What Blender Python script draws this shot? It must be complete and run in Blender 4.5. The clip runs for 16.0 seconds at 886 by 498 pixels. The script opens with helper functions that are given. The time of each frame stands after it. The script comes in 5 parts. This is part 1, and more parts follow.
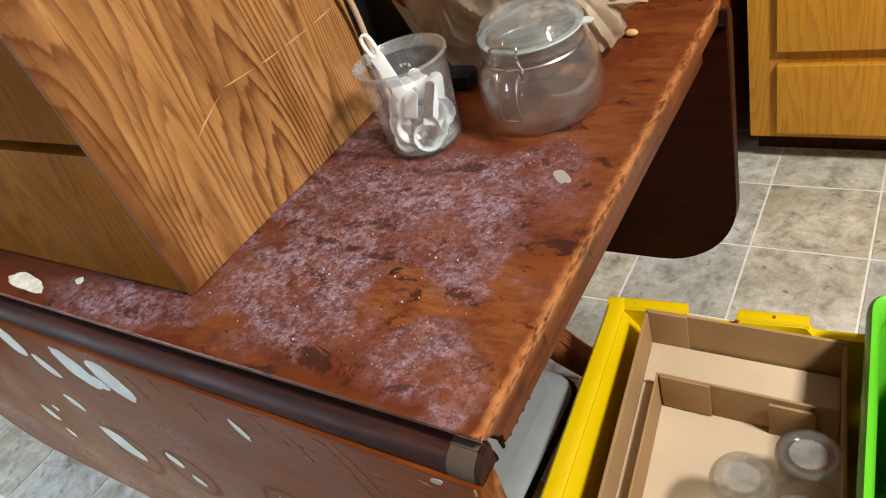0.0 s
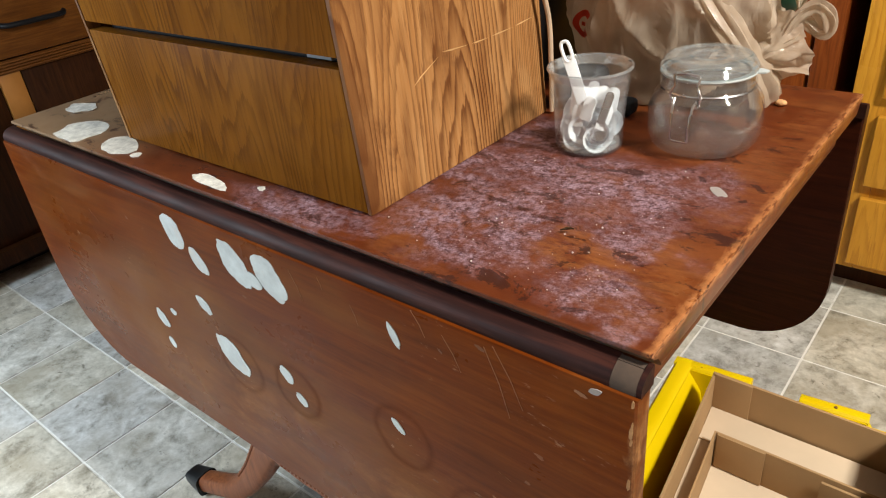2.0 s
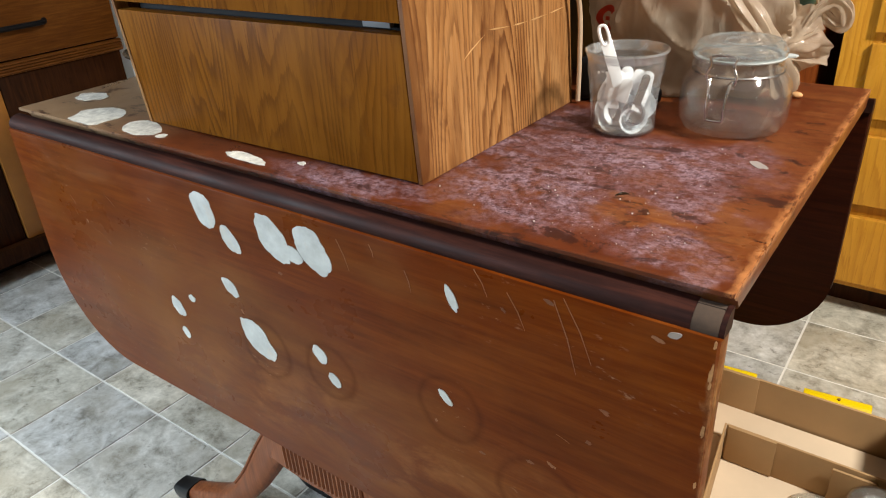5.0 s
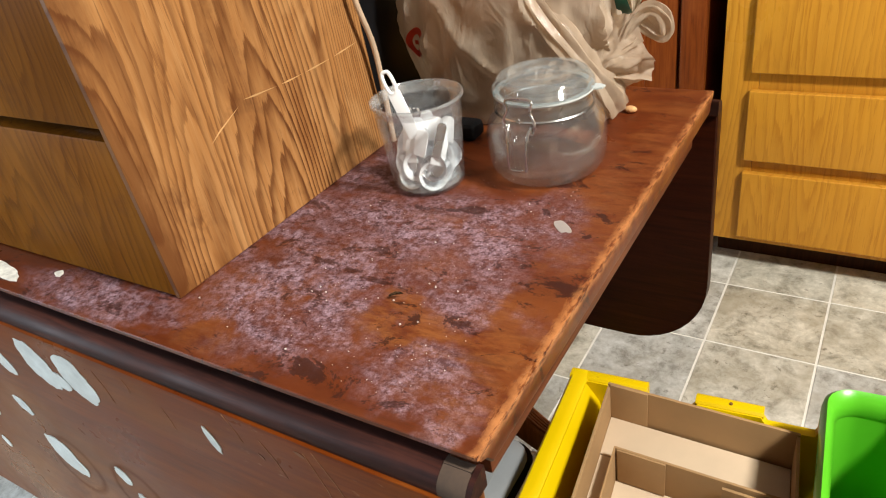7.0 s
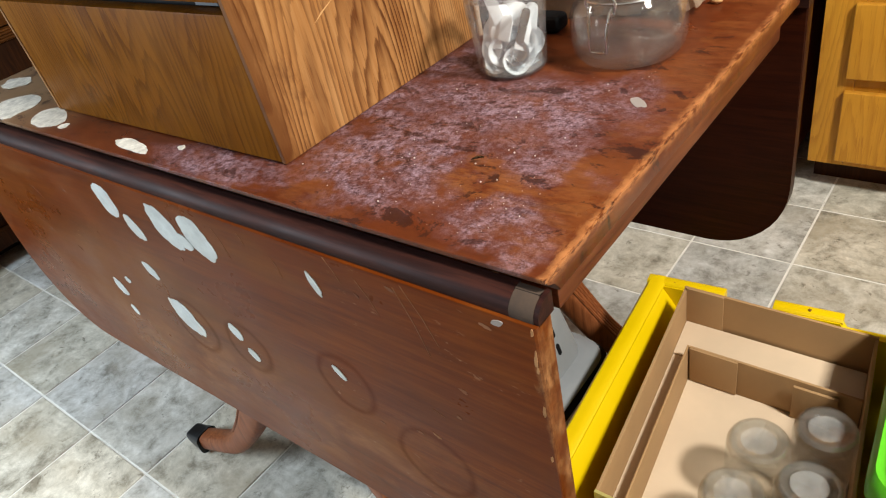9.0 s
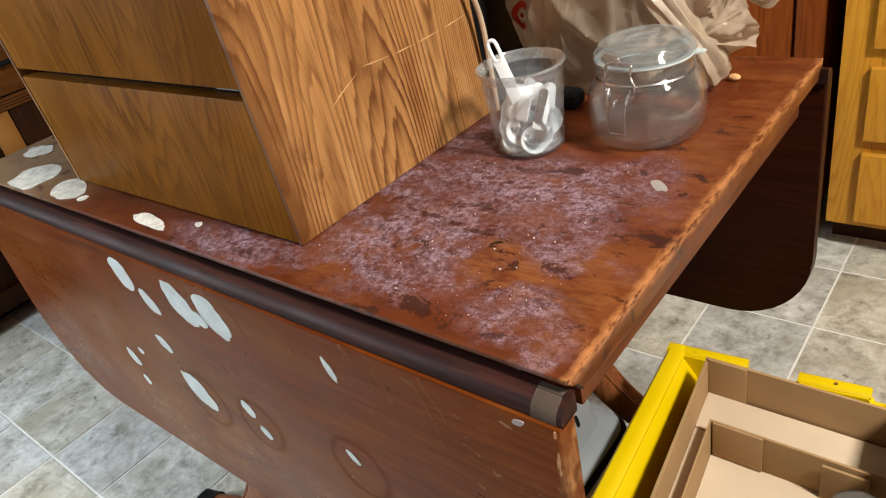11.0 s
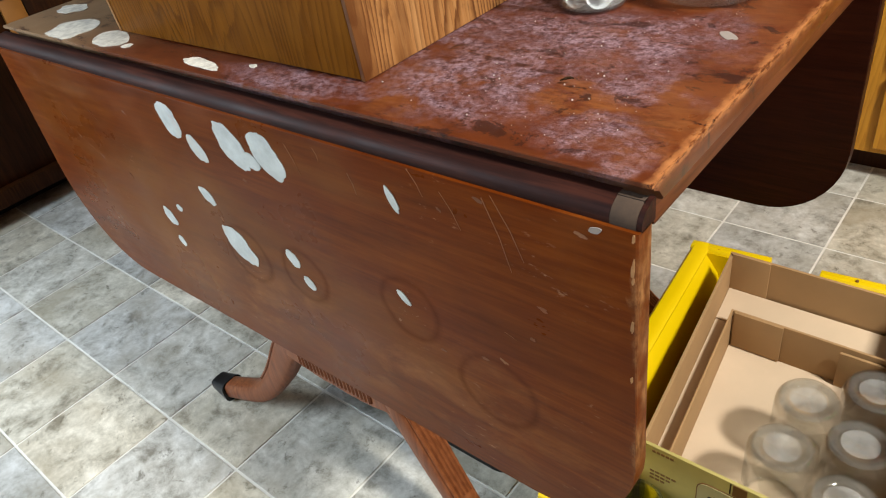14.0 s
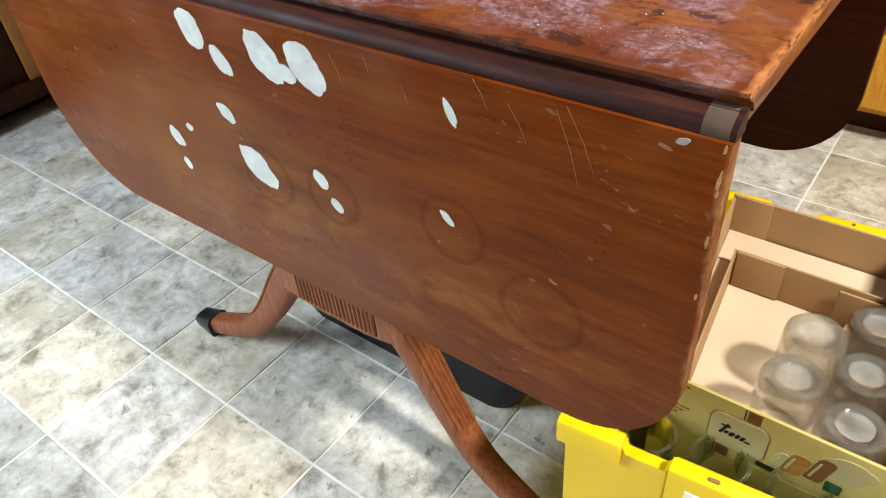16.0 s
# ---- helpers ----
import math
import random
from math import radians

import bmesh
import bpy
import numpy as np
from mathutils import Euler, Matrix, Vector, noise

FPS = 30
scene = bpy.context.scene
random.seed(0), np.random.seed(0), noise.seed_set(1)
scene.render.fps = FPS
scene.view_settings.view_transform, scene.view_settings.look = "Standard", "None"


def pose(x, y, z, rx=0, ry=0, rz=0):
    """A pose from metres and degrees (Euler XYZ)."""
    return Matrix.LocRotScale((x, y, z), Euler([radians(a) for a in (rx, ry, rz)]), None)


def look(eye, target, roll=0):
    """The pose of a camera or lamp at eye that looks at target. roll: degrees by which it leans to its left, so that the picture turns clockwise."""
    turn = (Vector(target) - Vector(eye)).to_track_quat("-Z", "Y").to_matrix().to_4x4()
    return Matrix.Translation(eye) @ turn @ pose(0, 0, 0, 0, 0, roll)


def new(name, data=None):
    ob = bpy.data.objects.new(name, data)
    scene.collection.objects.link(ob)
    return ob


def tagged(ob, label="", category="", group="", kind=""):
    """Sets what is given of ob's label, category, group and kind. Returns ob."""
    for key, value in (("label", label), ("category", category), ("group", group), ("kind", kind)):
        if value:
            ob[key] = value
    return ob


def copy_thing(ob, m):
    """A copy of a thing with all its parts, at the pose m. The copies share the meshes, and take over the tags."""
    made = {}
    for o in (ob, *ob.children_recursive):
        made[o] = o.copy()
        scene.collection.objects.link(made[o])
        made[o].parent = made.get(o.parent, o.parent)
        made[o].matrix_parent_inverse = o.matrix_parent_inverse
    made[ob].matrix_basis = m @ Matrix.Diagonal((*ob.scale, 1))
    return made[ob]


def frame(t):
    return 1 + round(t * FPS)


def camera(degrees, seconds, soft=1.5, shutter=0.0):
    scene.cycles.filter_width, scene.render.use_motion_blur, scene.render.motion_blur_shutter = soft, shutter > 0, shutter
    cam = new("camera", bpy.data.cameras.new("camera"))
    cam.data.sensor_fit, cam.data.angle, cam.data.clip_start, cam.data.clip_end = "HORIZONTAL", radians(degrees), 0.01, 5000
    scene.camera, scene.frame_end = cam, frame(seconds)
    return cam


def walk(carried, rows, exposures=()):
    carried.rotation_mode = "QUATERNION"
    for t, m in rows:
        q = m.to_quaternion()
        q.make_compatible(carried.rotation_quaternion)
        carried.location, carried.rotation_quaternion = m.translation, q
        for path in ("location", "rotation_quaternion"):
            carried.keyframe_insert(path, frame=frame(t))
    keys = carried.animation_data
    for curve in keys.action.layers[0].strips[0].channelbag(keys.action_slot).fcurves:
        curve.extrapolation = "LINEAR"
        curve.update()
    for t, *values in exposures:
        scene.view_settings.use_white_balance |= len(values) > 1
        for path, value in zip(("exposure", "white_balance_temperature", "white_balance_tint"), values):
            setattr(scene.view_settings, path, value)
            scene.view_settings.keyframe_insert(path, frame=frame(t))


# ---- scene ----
cam = camera(63.9, 16.0, 1.1)
PATH = [
    (0, (0.174, -0.166, 1.046), (-0.903, 1.017, -0.154), -20.6),
    (0.5, (0.163, -0.212, 1.044), (-0.961, 0.952, -0.132), -16.2),
    (1, (0.145, -0.263, 1.036), (-1.004, 0.881, -0.135), -11.2),
    (1.5, (0.143, -0.295, 1.047), (-1.077, 0.871, -0.026), -9.4),
    (2, (0.136, -0.33, 1.029), (-1.021, 0.948, 0.015), -6.2),
    (2.5, (0.103, -0.391, 1.01), (-0.997, 0.943, 0.005), -6.0),
    (3, (0.082, -0.434, 0.986), (-1.025, 0.897, -0.016), -5.3),
    (3.2, (0.079, -0.444, 0.976), (-1.021, 0.873, -0.051), -4.3),
    (5.3, (0.087, -0.393, 0.99), (-0.989, 1.015, 0.063), -3.4),
    (5.5, (0.075, -0.38, 1.018), (-0.989, 1.018, 0.063), -2.7),
    (6, (0.065, -0.363, 1.029), (-1.068, 0.985, 0.08), -3.2),
    (6.5, (0.088, -0.3, 1.025), (-0.998, 1.033, 0.002), -7.6),
    (7, (0.151, -0.209, 1.034), (-0.836, 1.168, -0.029), -9.7),
    (7.5, (0.18, -0.215, 1.013), (-0.95, 0.962, -0.143), -11.3),
    (8, (0.2, -0.226, 1.02), (-0.996, 0.906, -0.115), -13.1),
    (8.5, (0.199, -0.265, 1.014), (-1.029, 0.848, -0.106), -15.7),
    (9, (0.192, -0.27, 1.009), (-0.963, 0.89, -0.14), -13.4),
    (9.5, (0.195, -0.266, 1.03), (-0.963, 0.964, -0.041), -12.4),
    (9.7, (0.194, -0.263, 1.027), (-0.962, 0.974, -0.038), -12.8),
    (11.8, (0.171, -0.223, 1.038), (-1.058, 0.985, 0.022), -13.0),
    (12, (0.178, -0.206, 1.042), (-1.007, 1.059, 0.044), -13.1),
    (12.5, (0.18, -0.206, 1.04), (-0.97, 1.091, 0.043), -11.3),
    (13, (0.17, -0.273, 1.009), (-0.956, 0.994, -0.051), -5.2),
    (13.5, (0.162, -0.3, 1.006), (-1.028, 0.892, -0.072), -5.2),
    (14, (0.157, -0.335, 0.972), (-0.997, 0.806, -0.197), -10.4),
    (14.5, (0.116, -0.388, 0.948), (-0.984, 0.718, -0.303), -8.6),
    (15, (0.094, -0.411, 0.938), (-0.95, 0.699, -0.357), -8.4),
    (15.5, (0.086, -0.415, 0.937), (-0.91, 0.721, -0.373), -5.1),
    (16, (0.094, -0.399, 0.952), (-0.905, 0.765, -0.332), -6.0),
]
EXPOSURES = [(0, -0.02), (1.0, -0.08), (2.0, 0.14), (3.0, 0.07), (5.5, 0.17), (7.0, 0.2), (8.0, -0.06), (9.0, 0.12), (9.5, 0.14), (12.0, 0.02), (13.0, -0.06), (14.0, 0.06), (14.5, 0.3), (15.0, 0.42), (16.0, 0.5)]
walk(cam, [(t, look(eye, target, roll)) for t, eye, target, roll in PATH], EXPOSURES)

# ---- light ----
world = bpy.data.worlds.new("world")
world.use_nodes = True
scene.world = world
world.node_tree.nodes["Background"].inputs[0].default_value = (0.75, 0.85, 1.0, 1)
world.node_tree.nodes["Background"].inputs[1].default_value = 0.15


def lamp(name, eye, target, size, watts, colour):
    data = bpy.data.lights.new(name, "AREA")
    data.shape, data.size, data.size_y, data.energy, data.color = "RECTANGLE", size[0], size[1], watts, colour
    ob = new(name, data)
    ob.matrix_world = look(eye, target)
    return ob


lamp("ceiling_lamp", (1.21, 0.12, 2.2), (1.0, 0.1, 0.0), (0.24, 0.24), 84, (1.0, 0.96, 0.87))
lamp("window_light", (-2.05, -1.53, 1.35), (-1.5, 0.1, 0.2), (1.05, 1.05), 73, (0.75, 0.88, 1.0))


# ---- node helpers ----
def start(name):
    m = bpy.data.materials.new(name)
    m.use_nodes = True
    nt = m.node_tree
    nt.nodes.clear()
    out = nt.nodes.new("ShaderNodeOutputMaterial")
    return m, nt, out


def put_in(nt, socket, value):
    if isinstance(value, bpy.types.NodeSocket):
        nt.links.new(value, socket)
    elif isinstance(value, (tuple, list)) and len(value) == 3 and socket.type == "RGBA":
        socket.default_value = (*value, 1)
    else:
        socket.default_value = value


def place_of(nt, kind="world"):
    if kind == "world":
        return nt.nodes.new("ShaderNodeNewGeometry").outputs["Position"]
    return nt.nodes.new("ShaderNodeTexCoord").outputs["Object"]


def mapped(nt, vec, scale=(1, 1, 1), shift=(0, 0, 0), turn=(0, 0, 0)):
    n = nt.nodes.new("ShaderNodeMapping")
    nt.links.new(vec, n.inputs[0])
    put_in(nt, n.inputs[1], shift)
    n.inputs[2].default_value = [radians(a) for a in turn]
    n.inputs[3].default_value = scale
    return n.outputs[0]


def grain(nt, vec, scale, detail=4.0, rough=0.55, bent=0.0):
    n = nt.nodes.new("ShaderNodeTexNoise")
    nt.links.new(vec, n.inputs["Vector"])
    n.inputs["Scale"].default_value, n.inputs["Detail"].default_value = scale, detail
    n.inputs["Roughness"].default_value, n.inputs["Distortion"].default_value = rough, bent
    return n.outputs[0]


def ramp(nt, fac, *stops):
    n = nt.nodes.new("ShaderNodeValToRGB")
    put_in(nt, n.inputs[0], fac)
    el = n.color_ramp.elements
    while len(el) < len(stops):
        el.new(0.5)
    for e, (p, c) in zip(el, stops):
        e.position = p
        e.color = (c, c, c, 1) if isinstance(c, (int, float)) else (*c, 1)
    return n.outputs[0]


def calc(nt, op, a, b=0.0, c=0.0):
    n = nt.nodes.new("ShaderNodeMath")
    n.operation = op
    put_in(nt, n.inputs[0], a), put_in(nt, n.inputs[1], b), put_in(nt, n.inputs[2], c)
    return n.outputs[0]


def blend(nt, fac, a, b, how="MIX"):
    n = nt.nodes.new("ShaderNodeMix")
    n.data_type, n.blend_type = "RGBA", how
    put_in(nt, n.inputs[0], fac), put_in(nt, n.inputs[6], a), put_in(nt, n.inputs[7], b)
    return n.outputs[2]


def relief(nt, height, strength=0.3, depth=0.002):
    n = nt.nodes.new("ShaderNodeBump")
    n.inputs["Strength"].default_value, n.inputs["Distance"].default_value = strength, depth
    put_in(nt, n.inputs["Height"], height)
    return n.outputs[0]


def surface(nt, out, colour, rough=0.5, normal=None, metal=0.0, spec=0.5, coat=0.0):
    n = nt.nodes.new("ShaderNodeBsdfPrincipled")
    put_in(nt, n.inputs["Base Color"], colour), put_in(nt, n.inputs["Roughness"], rough)
    put_in(nt, n.inputs["Metallic"], metal), put_in(nt, n.inputs["Specular IOR Level"], spec)
    put_in(nt, n.inputs["Coat Weight"], coat)
    n.inputs["Coat Roughness"].default_value = 0.15
    if normal is not None:
        nt.links.new(normal, n.inputs["Normal"])
    nt.links.new(n.outputs[0], out.inputs[0])
    return n


def split(nt, vec):
    n = nt.nodes.new("ShaderNodeSeparateXYZ")
    nt.links.new(vec, n.inputs[0])
    return n.outputs


def joined(nt, x, y, z=0.0):
    n = nt.nodes.new("ShaderNodeCombineXYZ")
    for s, v in zip(n.inputs, (x, y, z)):
        put_in(nt, s, v)
    return n.outputs[0]


def soft_spots(nt, x, y, spots):
    """The greatest of several soft ellipses (cx, cy, rx, ry, weight)."""
    total = None
    for cx, cy, rx, ry, weight in spots:
        u = calc(nt, "MULTIPLY", calc(nt, "SUBTRACT", x, cx), 1 / rx)
        v = calc(nt, "MULTIPLY", calc(nt, "SUBTRACT", y, cy), 1 / ry)
        d = calc(nt, "SQRT", calc(nt, "ADD", calc(nt, "MULTIPLY", u, u), calc(nt, "MULTIPLY", v, v)))
        n = nt.nodes.new("ShaderNodeMapRange")
        n.interpolation_type = "SMOOTHSTEP"
        put_in(nt, n.inputs[0], d)
        n.inputs[1].default_value, n.inputs[2].default_value = 1.35, 0.45
        n.inputs[3].default_value, n.inputs[4].default_value = 0.0, weight
        total = n.outputs[0] if total is None else calc(nt, "MAXIMUM", total, n.outputs[0])
    return total


# ---- materials ----
def mahogany(name, along="x", dark=(0.04, 0.009, 0.003), mid=(0.115, 0.03, 0.01), light=(0.2, 0.066, 0.023), rough=0.33, dust=False, edge=False, haze=False, shine=0.22):
    m, nt, out = start(name)
    p = place_of(nt)
    squash = (3.5, 9, 9) if dust else {"x": (1.6, 26, 26), "y": (26, 1.6, 26), "z": (26, 26, 1.6)}[along]
    fine = grain(nt, mapped(nt, p, squash), 6.0, 6, 0.62, 0.4)
    broad = grain(nt, mapped(nt, p, [0.35 * s for s in squash]), 1.6, 3, 0.5, 0.6)
    cloud = grain(nt, p, 7.0, 5, 0.6)
    wood = ramp(nt, fine, (0.28, dark), (0.5, mid), (0.78, light))
    wood = blend(nt, ramp(nt, broad, (0.35, 0.0), (0.7, 0.55)), wood, blend(nt, 0.5, dark, mid))
    wood = blend(nt, ramp(nt, cloud, (0.52, 0.0), (0.75, 0.45)), wood, light)
    gloss = ramp(nt, cloud, (0.3, rough - 0.08), (0.7, rough + 0.15))
    height = calc(nt, "MULTIPLY", fine, 0.3)
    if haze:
        # dulled, scuffed finish; light falling off to the right is put into the colour
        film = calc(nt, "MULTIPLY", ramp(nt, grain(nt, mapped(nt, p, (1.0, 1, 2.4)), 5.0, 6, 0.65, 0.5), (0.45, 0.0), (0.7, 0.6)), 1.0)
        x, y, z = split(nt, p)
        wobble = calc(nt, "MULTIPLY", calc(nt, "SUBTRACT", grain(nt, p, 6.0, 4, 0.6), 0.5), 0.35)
        paler_left = soft_spots(nt, calc(nt, "ADD", x, wobble), calc(nt, "ADD", z, calc(nt, "MULTIPLY", wobble, 0.4)), [(-0.6, 0.52, 0.26, 0.12, 0.75), (-0.32, 0.5, 0.16, 0.09, 0.5), (-0.78, 0.64, 0.12, 0.08, 0.3), (-0.3, 0.69, 0.16, 0.025, 0.4)])
        wood = blend(nt, paler_left, wood, (0.135, 0.038, 0.006))
        wood = blend(nt, calc(nt, "MULTIPLY", film, calc(nt, "MULTIPLY_ADD", paler_left, 0.8, 0.3)), wood, (0.2, 0.08, 0.018))
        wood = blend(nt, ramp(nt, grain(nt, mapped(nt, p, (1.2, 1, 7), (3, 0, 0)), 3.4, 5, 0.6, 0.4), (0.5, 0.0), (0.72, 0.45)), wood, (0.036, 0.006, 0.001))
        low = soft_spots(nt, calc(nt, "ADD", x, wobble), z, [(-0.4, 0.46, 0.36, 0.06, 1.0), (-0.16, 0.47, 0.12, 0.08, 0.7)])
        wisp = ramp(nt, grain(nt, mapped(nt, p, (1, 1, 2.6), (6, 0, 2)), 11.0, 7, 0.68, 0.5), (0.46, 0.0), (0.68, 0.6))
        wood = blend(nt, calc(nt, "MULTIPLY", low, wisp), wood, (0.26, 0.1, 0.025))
        jit = calc(nt, "MULTIPLY", calc(nt, "SUBTRACT", grain(nt, p, 30.0, 3), 0.5), 0.012)
        for cx, cz, r in ((-0.475, 0.528, 0.037), (-0.376, 0.536, 0.033), (-0.222, 0.556, 0.034), (-0.13, 0.5, 0.04)):
            u, v = calc(nt, "ADD", calc(nt, "SUBTRACT", x, cx), jit), calc(nt, "SUBTRACT", z, cz)
            d = calc(nt, "SQRT", calc(nt, "ADD", calc(nt, "MULTIPLY", u, u), calc(nt, "MULTIPLY", v, v)))
            d = calc(nt, "ABSOLUTE", calc(nt, "SUBTRACT", d, r))
            wood = blend(nt, ramp(nt, calc(nt, "MULTIPLY", d, 100.0), (0.0, 0.32), (0.6, 0.0)), wood, (0.03, 0.004, 0.0015))
            rings = ramp(nt, calc(nt, "MULTIPLY", d, 100.0), (0.0, 0.16), (0.6, 0.0)) if cx == -0.475 else calc(nt, "ADD", rings, ramp(nt, calc(nt, "MULTIPLY", d, 100.0), (0.0, 0.16), (0.6, 0.0)))
        fleck = ramp(nt, grain(nt, mapped(nt, p, (60, 60, 150), turn=(0, 24, 0)), 1.6, 3, 0.6), (0.64, 0.0), (0.76, 0.55))
        fleck = calc(nt, "MULTIPLY", fleck, ramp(nt, grain(nt, p, 9.0, 3), (0.52, 0.0), (0.68, 1.0)))
        wood = blend(nt, fleck, wood, (0.42, 0.27, 0.17))
        gloss = calc(nt, "ADD", calc(nt, "ADD", gloss, rings), calc(nt, "MULTIPLY", film, 0.15))
        chip = ramp(nt, calc(nt, "MULTIPLY_ADD", grain(nt, mapped(nt, p, (1, 1, 0.7)), 34.0, 5, 0.65), 0.03, x), (0.0, 0.0), (0.0145, 0.0), (0.0165, 1.0))
        chip_tone = ramp(nt, grain(nt, mapped(nt, p, (1, 1, 0.4)), 130.0, 4, 0.7), (0.4, (0.1, 0.033, 0.011)), (0.62, (0.3, 0.14, 0.055)))
        wood = blend(nt, chip, wood, chip_tone)
    if dust:
        wob = grain(nt, p, 16.0, 4, 0.6)
        x, y, z = split(nt, p)
        wob = calc(nt, "MULTIPLY", calc(nt, "SUBTRACT", wob, 0.5), 0.11)
        wob2 = calc(nt, "MULTIPLY", calc(nt, "SUBTRACT", grain(nt, p, 55.0, 4, 0.6), 0.5), 0.03)
        dx, dy = calc(nt, "ADD", x, calc(nt, "ADD", wob, wob2)), calc(nt, "SUBTRACT", y, calc(nt, "ADD", wob, wob2))
        mask = soft_spots(nt, dx, dy, [(-0.35, 0.022, 0.1, 0.022, 1.0), (-0.2, 0.085, 0.095, 0.07, 1.0), (-0.22, 0.17, 0.11, 0.085, 1.0),
                                       (-0.12, 0.195, 0.085, 0.065, 0.95), (-0.062, 0.04, 0.04, 0.032, 0.85), (-0.066, 0.125, 0.045, 0.038, 0.7),
                                       (-0.25, 0.27, 0.05, 0.06, 0.8), (-0.08, 0.25, 0.045, 0.03, 0.55)])
        bare = soft_spots(nt, dx, dy, [(-0.105, 0.085, 0.045, 0.022, 0.95), (-0.235, 0.02, 0.022, 0.018, 0.9), (-0.03, 0.09, 0.03, 0.03, 0.9), (-0.265, 0.125, 0.02, 0.012, 0.7)])
        mask = calc(nt, "MULTIPLY", mask, calc(nt, "SUBTRACT", 1.0, bare))
        patch = ramp(nt, grain(nt, p, 42.0, 8, 0.8), (0.38, 0.2), (0.53, 1.0))
        speck = ramp(nt, grain(nt, p, 520.0, 4, 0.8), (0.42, 0.0), (0.56, 1.0))
        mask = calc(nt, "MULTIPLY", mask, calc(nt, "MULTIPLY", patch, calc(nt, "MULTIPLY_ADD", speck, 0.4, 0.6)))
        mask = calc(nt, "MULTIPLY", mask, ramp(nt, grain(nt, mapped(nt, p, (1, 1.5, 1), (4, 1, 0)), 19.0, 6, 0.65, 0.6), (0.4, 0.42), (0.56, 1.0)))
        # sanded, orange-brown bare patches
        sanded = ramp(nt, grain(nt, mapped(nt, p, (4, 8, 8)), 2.6, 5, 0.55, 0.3), (0.48, 0.0), (0.66, 0.6))
        wood = blend(nt, sanded, wood, (0.17, 0.048, 0.011))
        worn = soft_spots(nt, dx, dy, [(-0.1, 0.085, 0.055, 0.026, 1.0), (-0.045, 0.075, 0.04, 0.06, 0.8), (-0.235, 0.02, 0.026, 0.02, 0.6), (-0.02, 0.3, 0.02, 0.2, 0.5)])
        worn = calc(nt, "MULTIPLY", worn, ramp(nt, grain(nt, mapped(nt, p, (1, 3.2, 1), (7, 2, 0)), 30.0, 6, 0.7, 0.4), (0.4, 0.0), (0.6, 0.65)))
        wood = blend(nt, worn, wood, (0.23, 0.08, 0.022))
        streak = ramp(nt, grain(nt, mapped(nt, p, (1, 5, 1), (1, 9, 0)), 15.0, 7, 0.7, 0.3), (0.53, 0.0), (0.68, 0.5))
        wood = blend(nt, streak, wood, (0.04, 0.008, 0.003))
        faded = soft_spots(nt, dx, dy, [(-0.87, 0.1, 0.2, 0.3, 0.75)])
        wood = blend(nt, faded, wood, (0.27, 0.18, 0.1))
        shade = ramp(nt, grain(nt, p, 190.0, 5, 0.75), (0.4, (0.075, 0.034, 0.042)), (0.6, (0.31, 0.205, 0.25)))
        damp = ramp(nt, grain(nt, mapped(nt, p, (1, 1.6, 1)), 26.0, 8, 0.72, 0.5), (0.57, 0.0), (0.605, 0.85))
        wood = blend(nt, damp, wood, (0.026, 0.006, 0.004))
        mask = calc(nt, "MULTIPLY", mask, calc(nt, "SUBTRACT", 1.0, calc(nt, "MULTIPLY", damp, 0.85)))
        wood = blend(nt, mask, wood, shade)
        gloss = calc(nt, "ADD", gloss, calc(nt, "MULTIPLY", mask, 0.45))
        height = calc(nt, "ADD", height, calc(nt, "MULTIPLY", calc(nt, "MULTIPLY", mask, speck), 1.2))
    if edge:
        x, y, z = split(nt, p)
        near = ramp(nt, calc(nt, "ADD", x, calc(nt, "MULTIPLY", grain(nt, p, 60.0, 5, 0.7), 0.0145)), (0.0, 0.0), (0.003, 0.0), (0.005, 1.0))
        chips = ramp(nt, grain(nt, mapped(nt, p, (2, 0.5, 2)), 110.0, 5, 0.75), (0.42, 0.0), (0.52, 0.95))
        rimmed = ramp(nt, calc(nt, "ADD", calc(nt, "SUBTRACT", z, H - 0.012), calc(nt, "MULTIPLY", grain(nt, p, 45.0, 5, 0.7), 0.012)), (0.0, 0.0), (0.011, 0.0), (0.0145, 1.0))
        wood = blend(nt, calc(nt, "MULTIPLY", calc(nt, "MULTIPLY", near, rimmed), chips), wood, (0.4, 0.16, 0.055))
    surface(nt, out, wood, gloss, relief(nt, height, 0.35, 0.0006), spec=shine)
    return m


